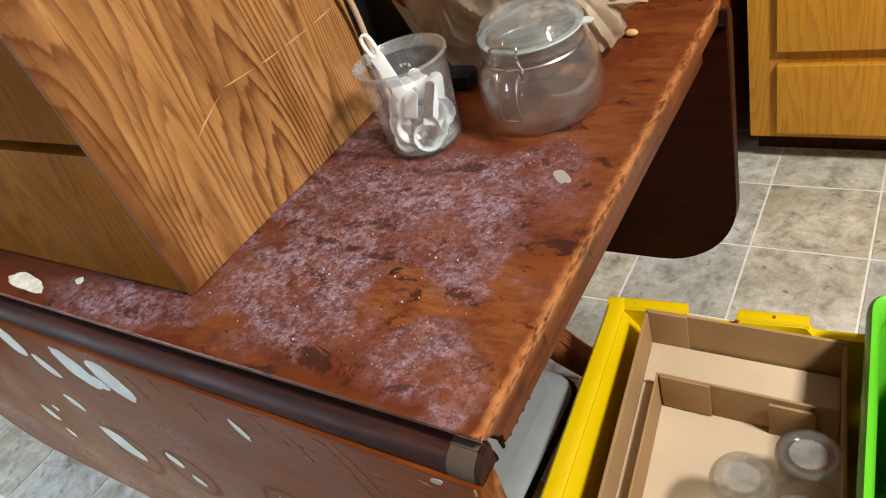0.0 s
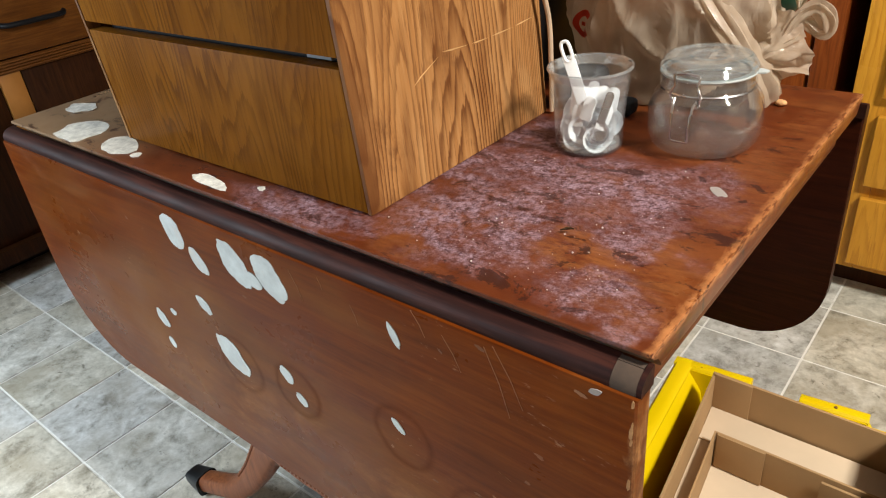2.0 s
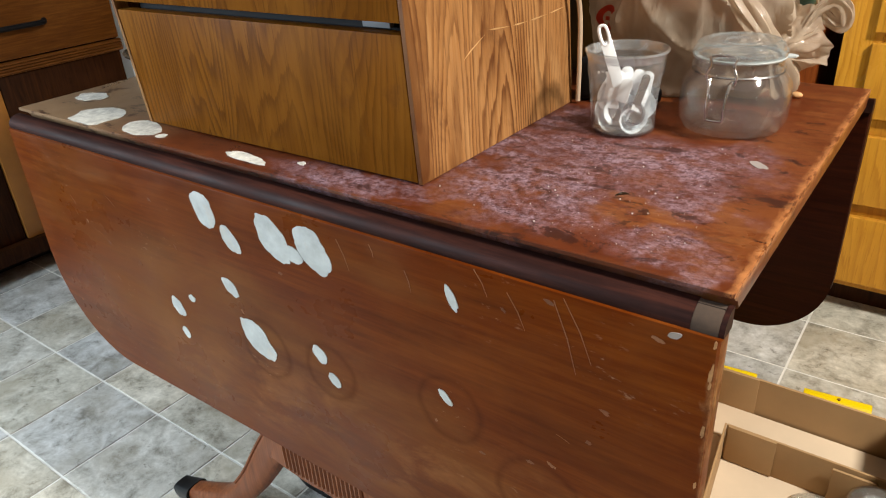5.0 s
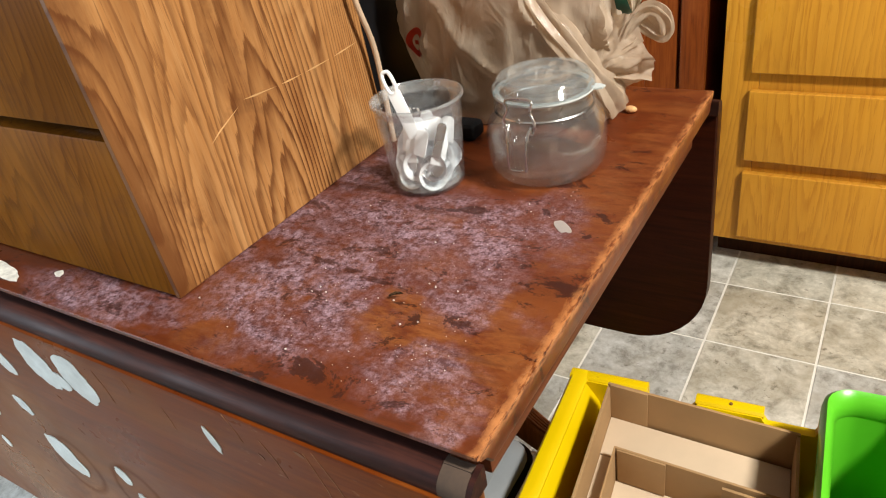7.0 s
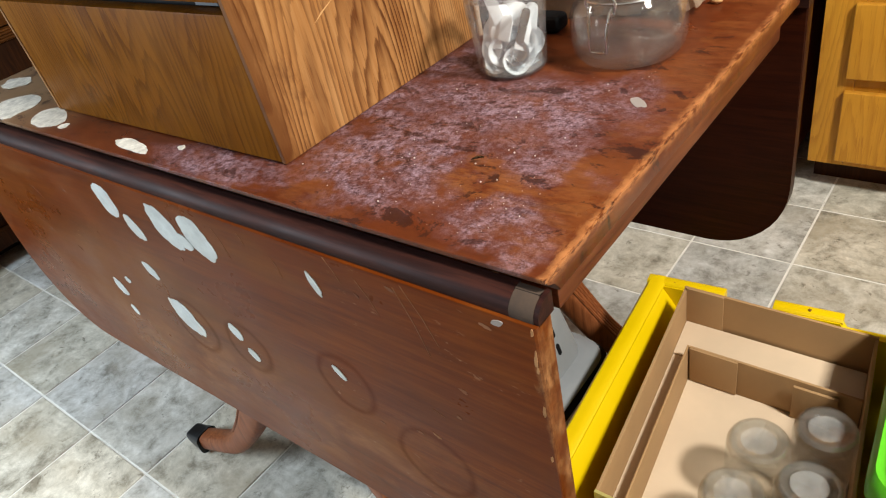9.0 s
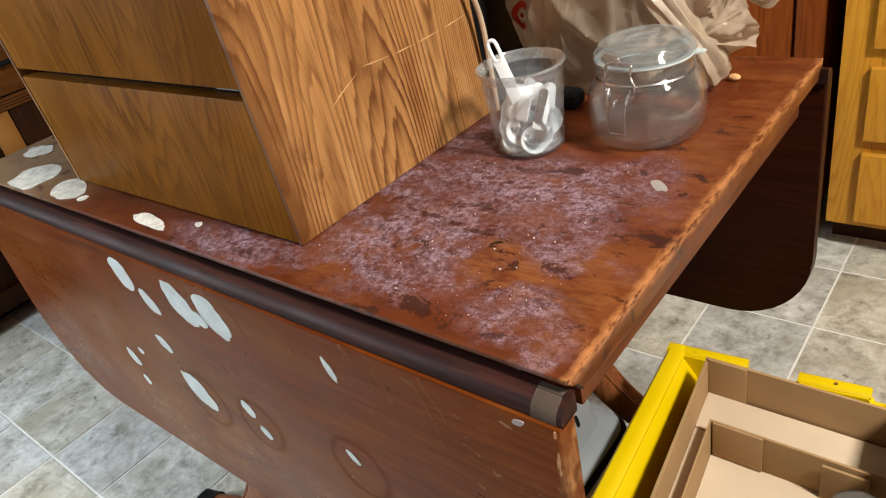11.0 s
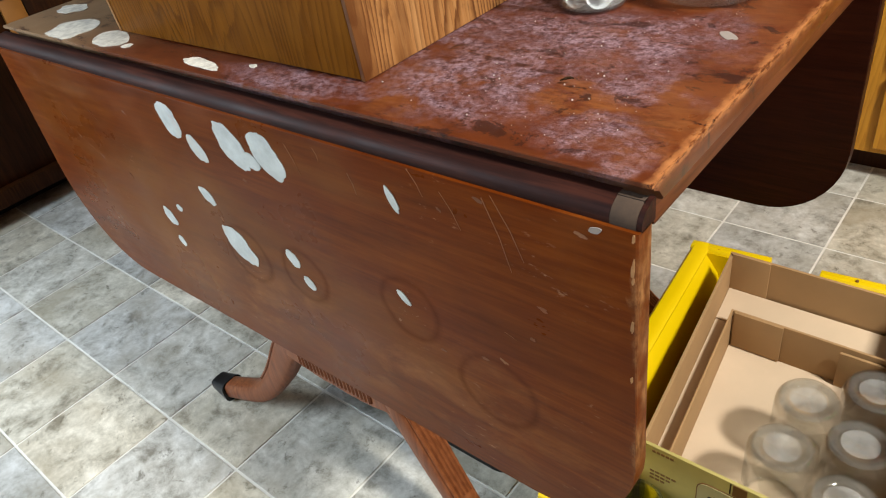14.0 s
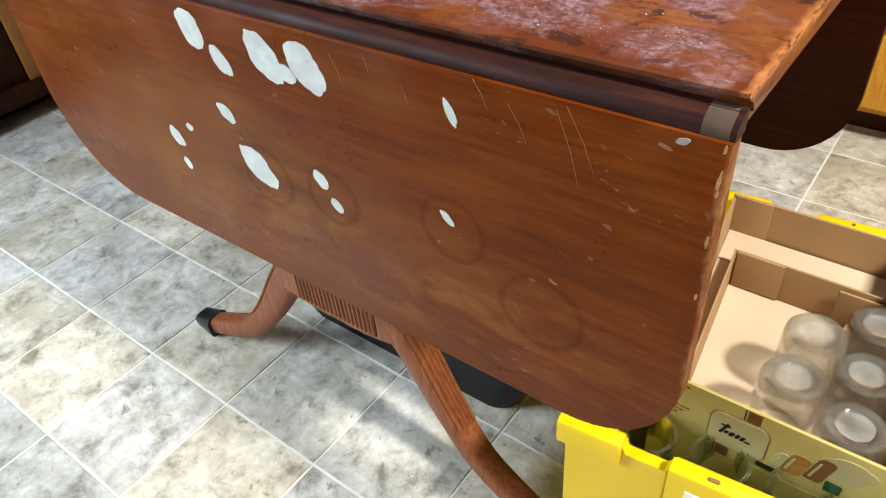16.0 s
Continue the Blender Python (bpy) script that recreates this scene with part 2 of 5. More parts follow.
def plywood(name, base=(0.37, 0.165, 0.042), line=(0.06, 0.013, 0.002), pale=(0.58, 0.335, 0.12), seed=0.0, rings=58.0, rough=0.42, dirty=1.0, bold=1.0, shine=0.24, grimy=None):
    m, nt, out = start(name)
    p = mapped(nt, place_of(nt), (1, 1, 1), (seed, seed * 0.7, seed * 0.3))
    slow = grain(nt, mapped(nt, p, (5.0, 5.0, 0.75)), 1.0, 2.4, 0.45, 0.1)
    ragged = grain(nt, mapped(nt, p, (120, 120, 9)), 1.0, 4, 0.6)
    slow = calc(nt, "MULTIPLY_ADD", ragged, 1.1 / rings, slow)
    ring = calc(nt, "FRACT", calc(nt, "MULTIPLY", slow, rings))
    # pale early wood runs slowly into a dark late-wood line, which ends sharply
    ring = ramp(nt, ring, (0.0, 0.0), (0.35, 0.05), (0.62, 0.45), (0.84, 1.0), (0.93, 0.9), (1.0, 0.0))
    ring = calc(nt, "MULTIPLY", ring, ramp(nt, grain(nt, mapped(nt, p, (9, 9, 3.5)), 1.0, 4, 0.6), (0.34, 0.4 * bold), (0.6, bold)))
    fibre = grain(nt, mapped(nt, p, (210, 210, 6)), 1.0, 5, 0.7)
    pores = ramp(nt, grain(nt, mapped(nt, p, (330, 330, 13)), 1.0, 3, 0.6), (0.57, 0.0), (0.66, 1.0))
    broad = ramp(nt, grain(nt, mapped(nt, p, (11, 11, 2.6), (2, 5, 1)), 1.0, 4, 0.55, 0.5), (0.5, 0.0), (0.6, 0.75 * dirty))
    c = blend(nt, ramp(nt, fibre, (0.4, 0.0), (0.75, 0.4)), base, pale)
    c = blend(nt, broad, c, blend(nt, 0.42, base, line))
    c = blend(nt, ring, c, line)
    c = blend(nt, calc(nt, "MULTIPLY", pores, 0.45), c, line)
    # light patches of the veneer under an uneven varnish, and grime
    patch = grain(nt, mapped(nt, p, (13, 13, 5)), 1.0, 5, 0.6, 0.8)
    c = blend(nt, ramp(nt, patch, (0.53, 0.0), (0.66, 0.35 * dirty)), c, tuple(1.1 * v for v in pale))
    dirt = calc(nt, "MULTIPLY", ramp(nt, grain(nt, p, 14.0, 5, 0.7), (0.56, 0.0), (0.7, 0.55)), dirty)
    c = blend(nt, dirt, c, (0.085, 0.03, 0.01))
    if grimy is not None:
        # handled, grimy strip of ragged outline along the panel's front edge
        off = calc(nt, "SUBTRACT", split(nt, place_of(nt))[1], grimy)
        ragged_off = calc(nt, "MULTIPLY_ADD", grain(nt, mapped(nt, p, (30, 30, 9)), 1.0, 5, 0.7, 0.6), -0.075, off)
        c = blend(nt, ramp(nt, calc(nt, "MULTIPLY_ADD", ragged_off, 10.0, 0.5), (0.18, 0.7), (0.4, 0.0)), c, (0.1, 0.032, 0.008))
    gloss = ramp(nt, patch, (0.3, rough - 0.07), (0.7, rough + 0.1))
    surface(nt, out, c, gloss, relief(nt, calc(nt, "ADD", fibre, calc(nt, "MULTIPLY", ring, -0.4)), 0.3, 0.0006), spec=shine)
    return m


def plain(name, colour, rough=0.5, metal=0.0, vary=0.15, scale=25.0, bump=0.1, coat=0.0, stain=None, shine=0.5):
    m, nt, out = start(name)
    p = place_of(nt)
    n1, n2 = grain(nt, p, scale, 5, 0.6), grain(nt, p, scale * 9, 3, 0.6)
    low = tuple(c * (1 - vary) for c in colour)
    high = tuple(min(1, c * (1 + vary)) for c in colour)
    c = ramp(nt, n1, (0.3, low), (0.7, high))
    if stain:
        c = blend(nt, ramp(nt, grain(nt, p, scale * 0.6, 6, 0.7), (0.58, 0.0), (0.72, 0.6)), c, stain)
    r = ramp(nt, n1, (0.3, max(0.02, rough - 0.07)), (0.7, min(1, rough + 0.07)))
    surface(nt, out, c, r, relief(nt, n2, bump, 0.0006), metal, shine, coat)
    return m


def glass(name, tint=(0.975, 0.985, 0.98), film=0.05, film_colour=(0.9, 0.93, 0.96), shine=0.07, thickness=0.3, edge=0.75):
    m, nt, out = start(name)
    p = place_of(nt)
    clear, shiny, dull = nt.nodes.new("ShaderNodeBsdfTransparent"), nt.nodes.new("ShaderNodeBsdfGlossy"), nt.nodes.new("ShaderNodeBsdfDiffuse")
    put_in(nt, clear.inputs[0], tint), put_in(nt, dull.inputs[0], film_colour)
    put_in(nt, shiny.inputs[0], (1, 1, 1))
    shiny.inputs["Roughness"].default_value = 0.03
    nt.links.new(relief(nt, grain(nt, p, 45.0, 2, 0.5), 0.2, 0.0015), shiny.inputs["Normal"])
    rimlight = nt.nodes.new("ShaderNodeLayerWeight")
    gloss = calc(nt, "MULTIPLY_ADD", calc(nt, "POWER", rimlight.outputs["Facing"], 2.6), edge, shine)
    a, b = nt.nodes.new("ShaderNodeMixShader"), nt.nodes.new("ShaderNodeMixShader")
    bend, thick = nt.nodes.new("ShaderNodeBsdfRefraction"), nt.nodes.new("ShaderNodeMixShader")
    put_in(nt, bend.inputs[0], tint)
    bend.inputs["Roughness"].default_value, bend.inputs["IOR"].default_value = 0.0, 1.42
    thick.inputs[0].default_value = thickness
    nt.links.new(clear.outputs[0], thick.inputs[1]), nt.links.new(bend.outputs[0], thick.inputs[2])
    put_in(nt, a.inputs[0], calc(nt, "MULTIPLY", ramp(nt, grain(nt, p, 30.0, 5, 0.6), (0.3, 0.3), (0.7, 1.0)), film))
    nt.links.new(thick.outputs[0], a.inputs[1]), nt.links.new(dull.outputs[0], a.inputs[2])
    nt.links.new(gloss, b.inputs[0]), nt.links.new(a.outputs[0], b.inputs[1]), nt.links.new(shiny.outputs[0], b.inputs[2])
    nt.links.new(b.outputs[0], out.inputs[0])
    return m


def bag_film(name):
    m, nt, out = start(name)
    p = place_of(nt)
    crumple = grain(nt, mapped(nt, p, (1, 1, 0.5), turn=(0, 30, 0)), 24.0, 3, 0.5, 1.4)
    fold = grain(nt, mapped(nt, p, (1, 1, 0.45), (5, 2, 1), (0, 35, 0)), 70.0, 6, 0.65, 1.6)
    bump = relief(nt, calc(nt, "ADD", crumple, calc(nt, "MULTIPLY", fold, 0.14)), 0.7, 0.009)
    skin = nt.nodes.new("ShaderNodeBsdfPrincipled")
    put_in(nt, skin.inputs["Base Color"], ramp(nt, crumple, (0.3, (0.48, 0.375, 0.275)), (0.7, (0.68, 0.57, 0.46))))
    skin.inputs["Roughness"].default_value = 0.13
    nt.links.new(bump, skin.inputs["Normal"])
    lit, clear = nt.nodes.new("ShaderNodeBsdfTranslucent"), nt.nodes.new("ShaderNodeBsdfTransparent")
    put_in(nt, lit.inputs[0], (0.7, 0.57, 0.44))
    put_in(nt, clear.inputs[0], (0.9, 0.82, 0.72))
    a, b = nt.nodes.new("ShaderNodeMixShader"), nt.nodes.new("ShaderNodeMixShader")
    a.inputs[0].default_value = 0.35
    nt.links.new(skin.outputs[0], a.inputs[1]), nt.links.new(lit.outputs[0], a.inputs[2])
    put_in(nt, b.inputs[0], ramp(nt, grain(nt, p, 12.0, 3, 0.5), (0.35, 0.12), (0.65, 0.36)))
    nt.links.new(a.outputs[0], b.inputs[1]), nt.links.new(clear.outputs[0], b.inputs[2])
    nt.links.new(b.outputs[0], out.inputs[0])
    return m


def tile_look(name):
    m, nt, out = start(name)
    p = place_of(nt)
    rnd = nt.nodes.new("ShaderNodeObjectInfo").outputs["Random"]
    shifted = nt.nodes.new("ShaderNodeVectorMath")
    nt.links.new(p, shifted.inputs[0])
    nt.links.new(joined(nt, calc(nt, "MULTIPLY", rnd, 37.0), calc(nt, "MULTIPLY", rnd, 91.0)), shifted.inputs[1])
    q = shifted.outputs[0]
    big, mid, fine = grain(nt, q, 8.0, 5, 0.6, 0.2), grain(nt, q, 16.0, 9, 0.72, 0.2), grain(nt, q, 190.0, 3, 0.6)
    c = ramp(nt, mid, (0.34, (0.22, 0.205, 0.17)), (0.48, (0.51, 0.495, 0.445)), (0.64, (0.77, 0.755, 0.705)))
    c = blend(nt, ramp(nt, big, (0.48, 0.0), (0.66, 0.65)), c, (0.3, 0.265, 0.195))
    c = blend(nt, ramp(nt, grain(nt, q, 30.0, 8, 0.75, 0.3), (0.585, 0.0), (0.66, 0.7)), c, (0.12, 0.105, 0.075))
    c = blend(nt, 1.0, c, ramp(nt, rnd, (0.0, (0.74, 0.78, 0.83)), (0.35, (1.0, 1.02, 1.05)), (0.65, (0.85, 0.84, 0.78)), (1.0, (1.1, 1.06, 0.97))), "MULTIPLY")
    surface(nt, out, c, ramp(nt, mid, (0.3, 0.28), (0.7, 0.46)), relief(nt, calc(nt, "ADD", mid, calc(nt, "MULTIPLY", fine, 0.3)), 0.25, 0.0015))
    return m


H = 0.74
M_TOP = mahogany("stained_mahogany_top", dark=(0.065, 0.012, 0.003), mid=(0.095, 0.019, 0.0045), light=(0.135, 0.032, 0.008), dust=True, edge=True, shine=0.34)
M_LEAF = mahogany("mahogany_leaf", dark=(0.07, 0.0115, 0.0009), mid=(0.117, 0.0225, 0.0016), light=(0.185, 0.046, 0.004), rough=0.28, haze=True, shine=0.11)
# rear leaf's underside: the shade there is put into this darker wood colour
M_UNDER = mahogany("shade_darkened_underside", dark=(0.01, 0.0016, 0.0006), mid=(0.022, 0.004, 0.0012), light=(0.04, 0.008, 0.002), rough=0.42, shine=0.1)
M_ROLL = mahogany("dark_rule_joint", dark=(0.01, 0.0035, 0.003), mid=(0.025, 0.008, 0.006), light=(0.075, 0.021, 0.012), rough=0.52, shine=0.12)
M_APRON = mahogany("mahogany_apron", along="y", rough=0.42)
M_LEG = mahogany("reddish_leg", along="z", dark=(0.1, 0.028, 0.01), mid=(0.2, 0.062, 0.022), light=(0.31, 0.11, 0.042), rough=0.38)
M_RAW = plain("worn_bare_wood", (0.056, 0.035, 0.023), 0.95, vary=0.35, scale=60)
M_SPOT = plain("white_paint_spots", (0.5, 0.535, 0.525), 0.6, vary=0.2, scale=45, bump=0.3, stain=(0.55, 0.5, 0.42))
M_SPOT_TOP = plain("flaking_white_paint", (0.64, 0.63, 0.57), 0.6, vary=0.3, scale=95, bump=0.4, stain=(0.09, 0.07, 0.05))
M_SPOT_PALE = plain("thin_pale_spots", (0.27, 0.235, 0.215), 0.6, vary=0.15, scale=45)
M_SCUFF = plain("bare_scuff", (0.14, 0.045, 0.013), 0.7, vary=0.4, scale=120)
M_SCRATCH = plain("scratch", (0.22, 0.09, 0.035), 0.7)
M_CHIP = plain("chipped_edge_wood", (0.34, 0.17, 0.065), 0.75, vary=0.35, scale=150)
M_SCRAPE = plain("pale_scrape", (0.5, 0.29, 0.12), 0.7)
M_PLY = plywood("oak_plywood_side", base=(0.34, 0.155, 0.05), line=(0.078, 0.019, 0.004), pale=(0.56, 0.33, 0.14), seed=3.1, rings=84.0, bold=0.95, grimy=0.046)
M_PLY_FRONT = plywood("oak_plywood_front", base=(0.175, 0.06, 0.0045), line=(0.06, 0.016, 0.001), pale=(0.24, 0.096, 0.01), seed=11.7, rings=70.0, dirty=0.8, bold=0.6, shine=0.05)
M_PLY_EDGE = plywood("plywood_edge", base=(0.27, 0.13, 0.045), seed=5.2, rings=60)
M_OAK = plywood("honey_oak", base=(0.58, 0.265, 0.026), line=(0.38, 0.14, 0.012), pale=(0.68, 0.35, 0.05), seed=21.0, rings=26.0, rough=0.32, dirty=0.12, bold=0.55)
M_DARKWOOD = mahogany("dark_cabinet_wood", along="z", dark=(0.012, 0.004, 0.0015), mid=(0.034, 0.011, 0.003), light=(0.065, 0.02, 0.005), rough=0.4, shine=0.1)
M_DRAWER = mahogany("brown_drawer_wood", along="y", dark=(0.06, 0.02, 0.004), mid=(0.125, 0.042, 0.007), light=(0.21, 0.08, 0.014), rough=0.4, shine=0.15)
M_STILE = plain("orange_wood_stile", (0.33, 0.135, 0.024), 0.4, vary=0.15, scale=12)
M_REDWOOD = mahogany("red_brown_cabinet_wood", along="z", dark=(0.1, 0.02, 0.004), mid=(0.2, 0.045, 0.007), light=(0.3, 0.08, 0.014), rough=0.35)
M_TILE = tile_look("mottled_vinyl_tile")
M_GROUT = plain("pale_grout", (0.74, 0.73, 0.68), 0.6, vary=0.12, scale=18, stain=(0.36, 0.33, 0.26))
# unseen walls, kept dark so they bounce less fill light
M_WALL = plain("wall_paint", (0.17, 0.12, 0.075), 0.8, vary=0.04, scale=3)
M_CEIL = plain("ceiling_paint", (0.66, 0.64, 0.6), 0.85, vary=0.03, scale=3)
M_BLACK = plain("black_plastic", (0.006, 0.006, 0.007), 0.5, shine=0.14)
M_CAP = plain("dark_metal_toe_cap", (0.03, 0.032, 0.033), 0.35, metal=0.7)
M_GREY = plain("grey_plastic", (0.2, 0.215, 0.23), 0.4, vary=0.06)
M_YELLOW = plain("yellow_plastic", (0.7, 0.49, 0.0), 0.38, vary=0.05, scale=9, bump=0.15, stain=(0.5, 0.4, 0.02))
M_GREEN = plain("green_plastic", (0.1, 0.48, 0.02), 0.32, vary=0.06, scale=9)
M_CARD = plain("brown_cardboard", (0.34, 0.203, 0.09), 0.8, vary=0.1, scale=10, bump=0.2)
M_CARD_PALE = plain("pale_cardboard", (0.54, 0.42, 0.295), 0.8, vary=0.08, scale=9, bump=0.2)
M_PRINT = plain("printed_carton_front", (0.42, 0.36, 0.12), 0.45, vary=0.16, scale=14, bump=0.1)
M_CREAM = plain("cream_ink", (0.52, 0.47, 0.24), 0.5, vary=0.04)
M_INK = plain("black_ink", (0.015, 0.013, 0.01), 0.5)
M_BROWNINK = plain("brown_ink", (0.2, 0.1, 0.03), 0.5)
M_AMBERINK = plain("amber_ink", (0.42, 0.22, 0.04), 0.5, vary=0.3, scale=60)
M_GREENINK = plain("dark_green_ink", (0.02, 0.09, 0.035), 0.5)
M_PAPER = plain("white_label", (0.8, 0.79, 0.76), 0.6, vary=0.04)
# tumbler glass: bluish film paints in its bright reflections
M_GLASS = glass("clear_glass", tint=(0.985, 0.992, 0.995), film=0.065, film_colour=(0.88, 0.94, 1.0), shine=0.045, thickness=0.02, edge=0.4)
M_GLASS_JAR = glass("dusty_clear_glass", tint=(0.985, 0.99, 0.99), film=0.032, film_colour=(0.9, 0.93, 0.97), shine=0.05, thickness=0.06, edge=0.55)
M_LID = glass("thick_lid_glass", tint=(0.94, 0.97, 0.98), film=0.13, film_colour=(0.85, 0.93, 0.97), shine=0.1, thickness=0.1, edge=0.55)
# here too the film whitens rim and base in place of bright reflections
M_RIM = glass("thick_clear_glass", tint=(0.93, 0.96, 0.97), film=0.2, film_colour=(0.9, 0.95, 1.0), shine=0.14, thickness=0.12)
M_MASON = glass("canning_jar_glass", film=0.025, film_colour=(0.95, 0.95, 0.92), shine=0.08, thickness=0.2, edge=0.6)
M_MASON_BASE = glass("scuffed_jar_base", film=0.045, film_colour=(0.95, 0.96, 0.97), shine=0.1, thickness=0.06, edge=0.5)
M_FROST = glass("frosted_jar_base", film=0.34, film_colour=(0.95, 0.96, 0.97), shine=0.12, thickness=0.06)
# olive tint puts the crate's shade and yellow cast into clear glass
M_OLIVE = glass("shade_tinted_jar_glass", tint=(0.72, 0.78, 0.6), film=0.05, film_colour=(0.5, 0.5, 0.3), shine=0.14)
M_STEEL = plain("wire_steel", (0.55, 0.55, 0.56), 0.25, metal=1.0, vary=0.08)
M_WHITE = plain("white_plastic", (0.9, 0.94, 0.98), 0.35, vary=0.03)
M_SEAL = plain("white_rubber_seal", (0.42, 0.45, 0.45), 0.5, vary=0.04)
M_BAG = bag_film("tan_plastic_film")
M_RED = plain("red_print", (0.6, 0.05, 0.02), 0.4)
M_DKGREEN = plain("dark_green_skin", (0.012, 0.03, 0.016), 0.3, vary=0.4, scale=16)
M_TEAL = plain("green_skin", (0.015, 0.075, 0.045), 0.35, vary=0.25, scale=18)
M_CORD = plain("beige_cord", (0.5, 0.37, 0.26), 0.5)
M_CRUMB = plain("crumb", (0.55, 0.3, 0.13), 0.8, vary=0.3, scale=200)
M_GRANULE = plain("granules", (0.42, 0.36, 0.34), 0.4, vary=0.2, scale=300)
M_DARKPOT = plain("dark_glazed_pot", (0.045, 0.03, 0.018), 0.25, vary=0.3)
M_ENAMEL = plain("white_enamel", (0.8, 0.82, 0.85), 0.2, vary=0.02)

# ---- mesh helpers ----
BASE = {}


def thing(name, at, label, category, group="", kind=""):
    ob = new(name)
    ob.empty_display_size = 0.05
    ob.location = at
    BASE[ob] = Vector(at)
    return tagged(ob, label, category, group, kind)


def finish(name, bm, material, smooth=True):
    bmesh.ops.recalc_face_normals(bm, faces=bm.faces)
    me = bpy.data.meshes.new(name)
    bm.to_mesh(me)
    bm.free()
    me.materials.append(material)
    if smooth:
        me.shade_smooth()
        me.set_sharp_from_angle(angle=radians(35))
    return me


def part(name, bm, material, parent, label="", smooth=True):
    """Links a bmesh, given in world places, as one mesh under a thing or a part."""
    bm.transform(Matrix.Translation(-BASE[parent]))
    ob = new(name, finish(name, bm, material, smooth))
    ob.parent = parent
    BASE[ob] = BASE[parent]
    return tagged(ob, label) if label else ob


def solo(name, bm, material, label="", category="", group="", kind="", smooth=True):
    """A thing of one mesh, with its origin at the middle of its base."""
    pts = [v.co for v in bm.verts]
    at = Vector(((min(p.x for p in pts) + max(p.x for p in pts)) / 2, (min(p.y for p in pts) + max(p.y for p in pts)) / 2, min(p.z for p in pts)))
    bm.transform(Matrix.Translation(-at))
    ob = new(name, finish(name, bm, material, smooth))
    ob.location = at
    BASE[ob] = at
    return tagged(ob, label, category, group, kind)


def box(x0, x1, y0, y1, z0, z1, bevel=0.002, bm=None, seg=2):
    own = bmesh.new()
    bmesh.ops.create_cube(own, size=1.0)
    for v in own.verts:
        v.co = ((x0 + x1) / 2 + v.co.x * (x1 - x0), (y0 + y1) / 2 + v.co.y * (y1 - y0), (z0 + z1) / 2 + v.co.z * (z1 - z0))
    if bevel:
        bmesh.ops.bevel(own, geom=own.edges, offset=bevel, segments=seg, affect="EDGES", profile=0.6)
    return merge(bm, own)


def merge(bm, own):
    if bm is None:
        return own
    me = bpy.data.meshes.new("tmp")
    own.to_mesh(me)
    own.free()
    bm.from_mesh(me)
    bpy.data.meshes.remove(me)
    return bm


def lathe(profile, centre, seg=48, bm=None, shape=None):
    """Turns (r, z) pairs round a vertical axis; shape(angle, r, z) may alter the radius."""
    own = bmesh.new()
    rings = []
    for r, z in profile:
        if r < 1e-5:
            rings.append([own.verts.new((centre[0], centre[1], centre[2] + z))])
            continue
        ring = []
        for k in range(seg):
            a = 2 * math.pi * k / seg
            rr = shape(a, r, z) if shape else r
            ring.append(own.verts.new((centre[0] + rr * math.cos(a), centre[1] + rr * math.sin(a), centre[2] + z)))
        rings.append(ring)
    for a, b in zip(rings, rings[1:]):
        for k in range(seg):
            q = [a[k % len(a)], a[(k + 1) % len(a)], b[(k + 1) % len(b)], b[k % len(b)]]
            q = list(dict.fromkeys(q))
            if len(q) > 2:
                own.faces.new(q)
    return merge(bm, own)


def tube(points, radius, seg=10, bm=None, closed=False):
    own = bmesh.new()
    pts = [Vector(p) for p in points]
    n = len(pts)
    rings, side = [], None
    for i, p in enumerate(pts):
        ahead = (pts[(i + 1) % n] if closed or i < n - 1 else p) - (pts[i - 1] if closed or i > 0 else p)
        ahead.normalize()
        if side is None:
            side = ahead.orthogonal().normalized()
        side = (side - ahead * side.dot(ahead)).normalized()
        up = ahead.cross(side)
        r = radius[i] if isinstance(radius, (list, tuple)) else radius
        rings.append([own.verts.new(p + r * (math.cos(2 * math.pi * k / seg) * side + math.sin(2 * math.pi * k / seg) * up)) for k in range(seg)])
    for i in range(n if closed else n - 1):
        a, b = rings[i], rings[(i + 1) % n]
        for k in range(seg):
            own.faces.new((a[k], a[(k + 1) % seg], b[(k + 1) % seg], b[k]))
    if not closed:
        own.faces.new(rings[0][::-1]), own.faces.new(rings[-1])
    return merge(bm, own)


def smooth_path(points, steps=8):
    """A curve through points (Catmull-Rom)."""
    p = [Vector(q) for q in points]
    p = [2 * p[0] - p[1]] + p + [2 * p[-1] - p[-2]]
    out = []
    for i in range(1, len(p) - 2):
        for k in range(steps):
            t = k / steps
            out.append(0.5 * (2 * p[i] + (p[i + 1] - p[i - 1]) * t + (2 * p[i - 1] - 5 * p[i] + 4 * p[i + 1] - p[i + 2]) * t * t + (3 * p[i] - p[i - 1] - 3 * p[i + 1] + p[i + 2]) * t**3))
    return out + [p[-2]]


def slab(outline, place, d0, d1, bevel=0.0, bm=None):
    """A plate: a 2D outline, laid by place(u, v, d), between depths d0 and d1."""
    own = bmesh.new()
    a = [own.verts.new(place(u, v, d0)) for u, v in outline]
    b = [own.verts.new(place(u, v, d1)) for u, v in outline]
    own.faces.new(a[::-1]), own.faces.new(b)
    for k in range(len(a)):
        own.faces.new((a[k], a[(k + 1) % len(a)], b[(k + 1) % len(a)], b[k]))
    if bevel:
        rim = [e for e in own.edges if len({v in a for v in e.verts}) == 1]
        bmesh.ops.bevel(own, geom=rim, offset=bevel, segments=2, affect="EDGES", profile=0.6)
    return merge(bm, own)


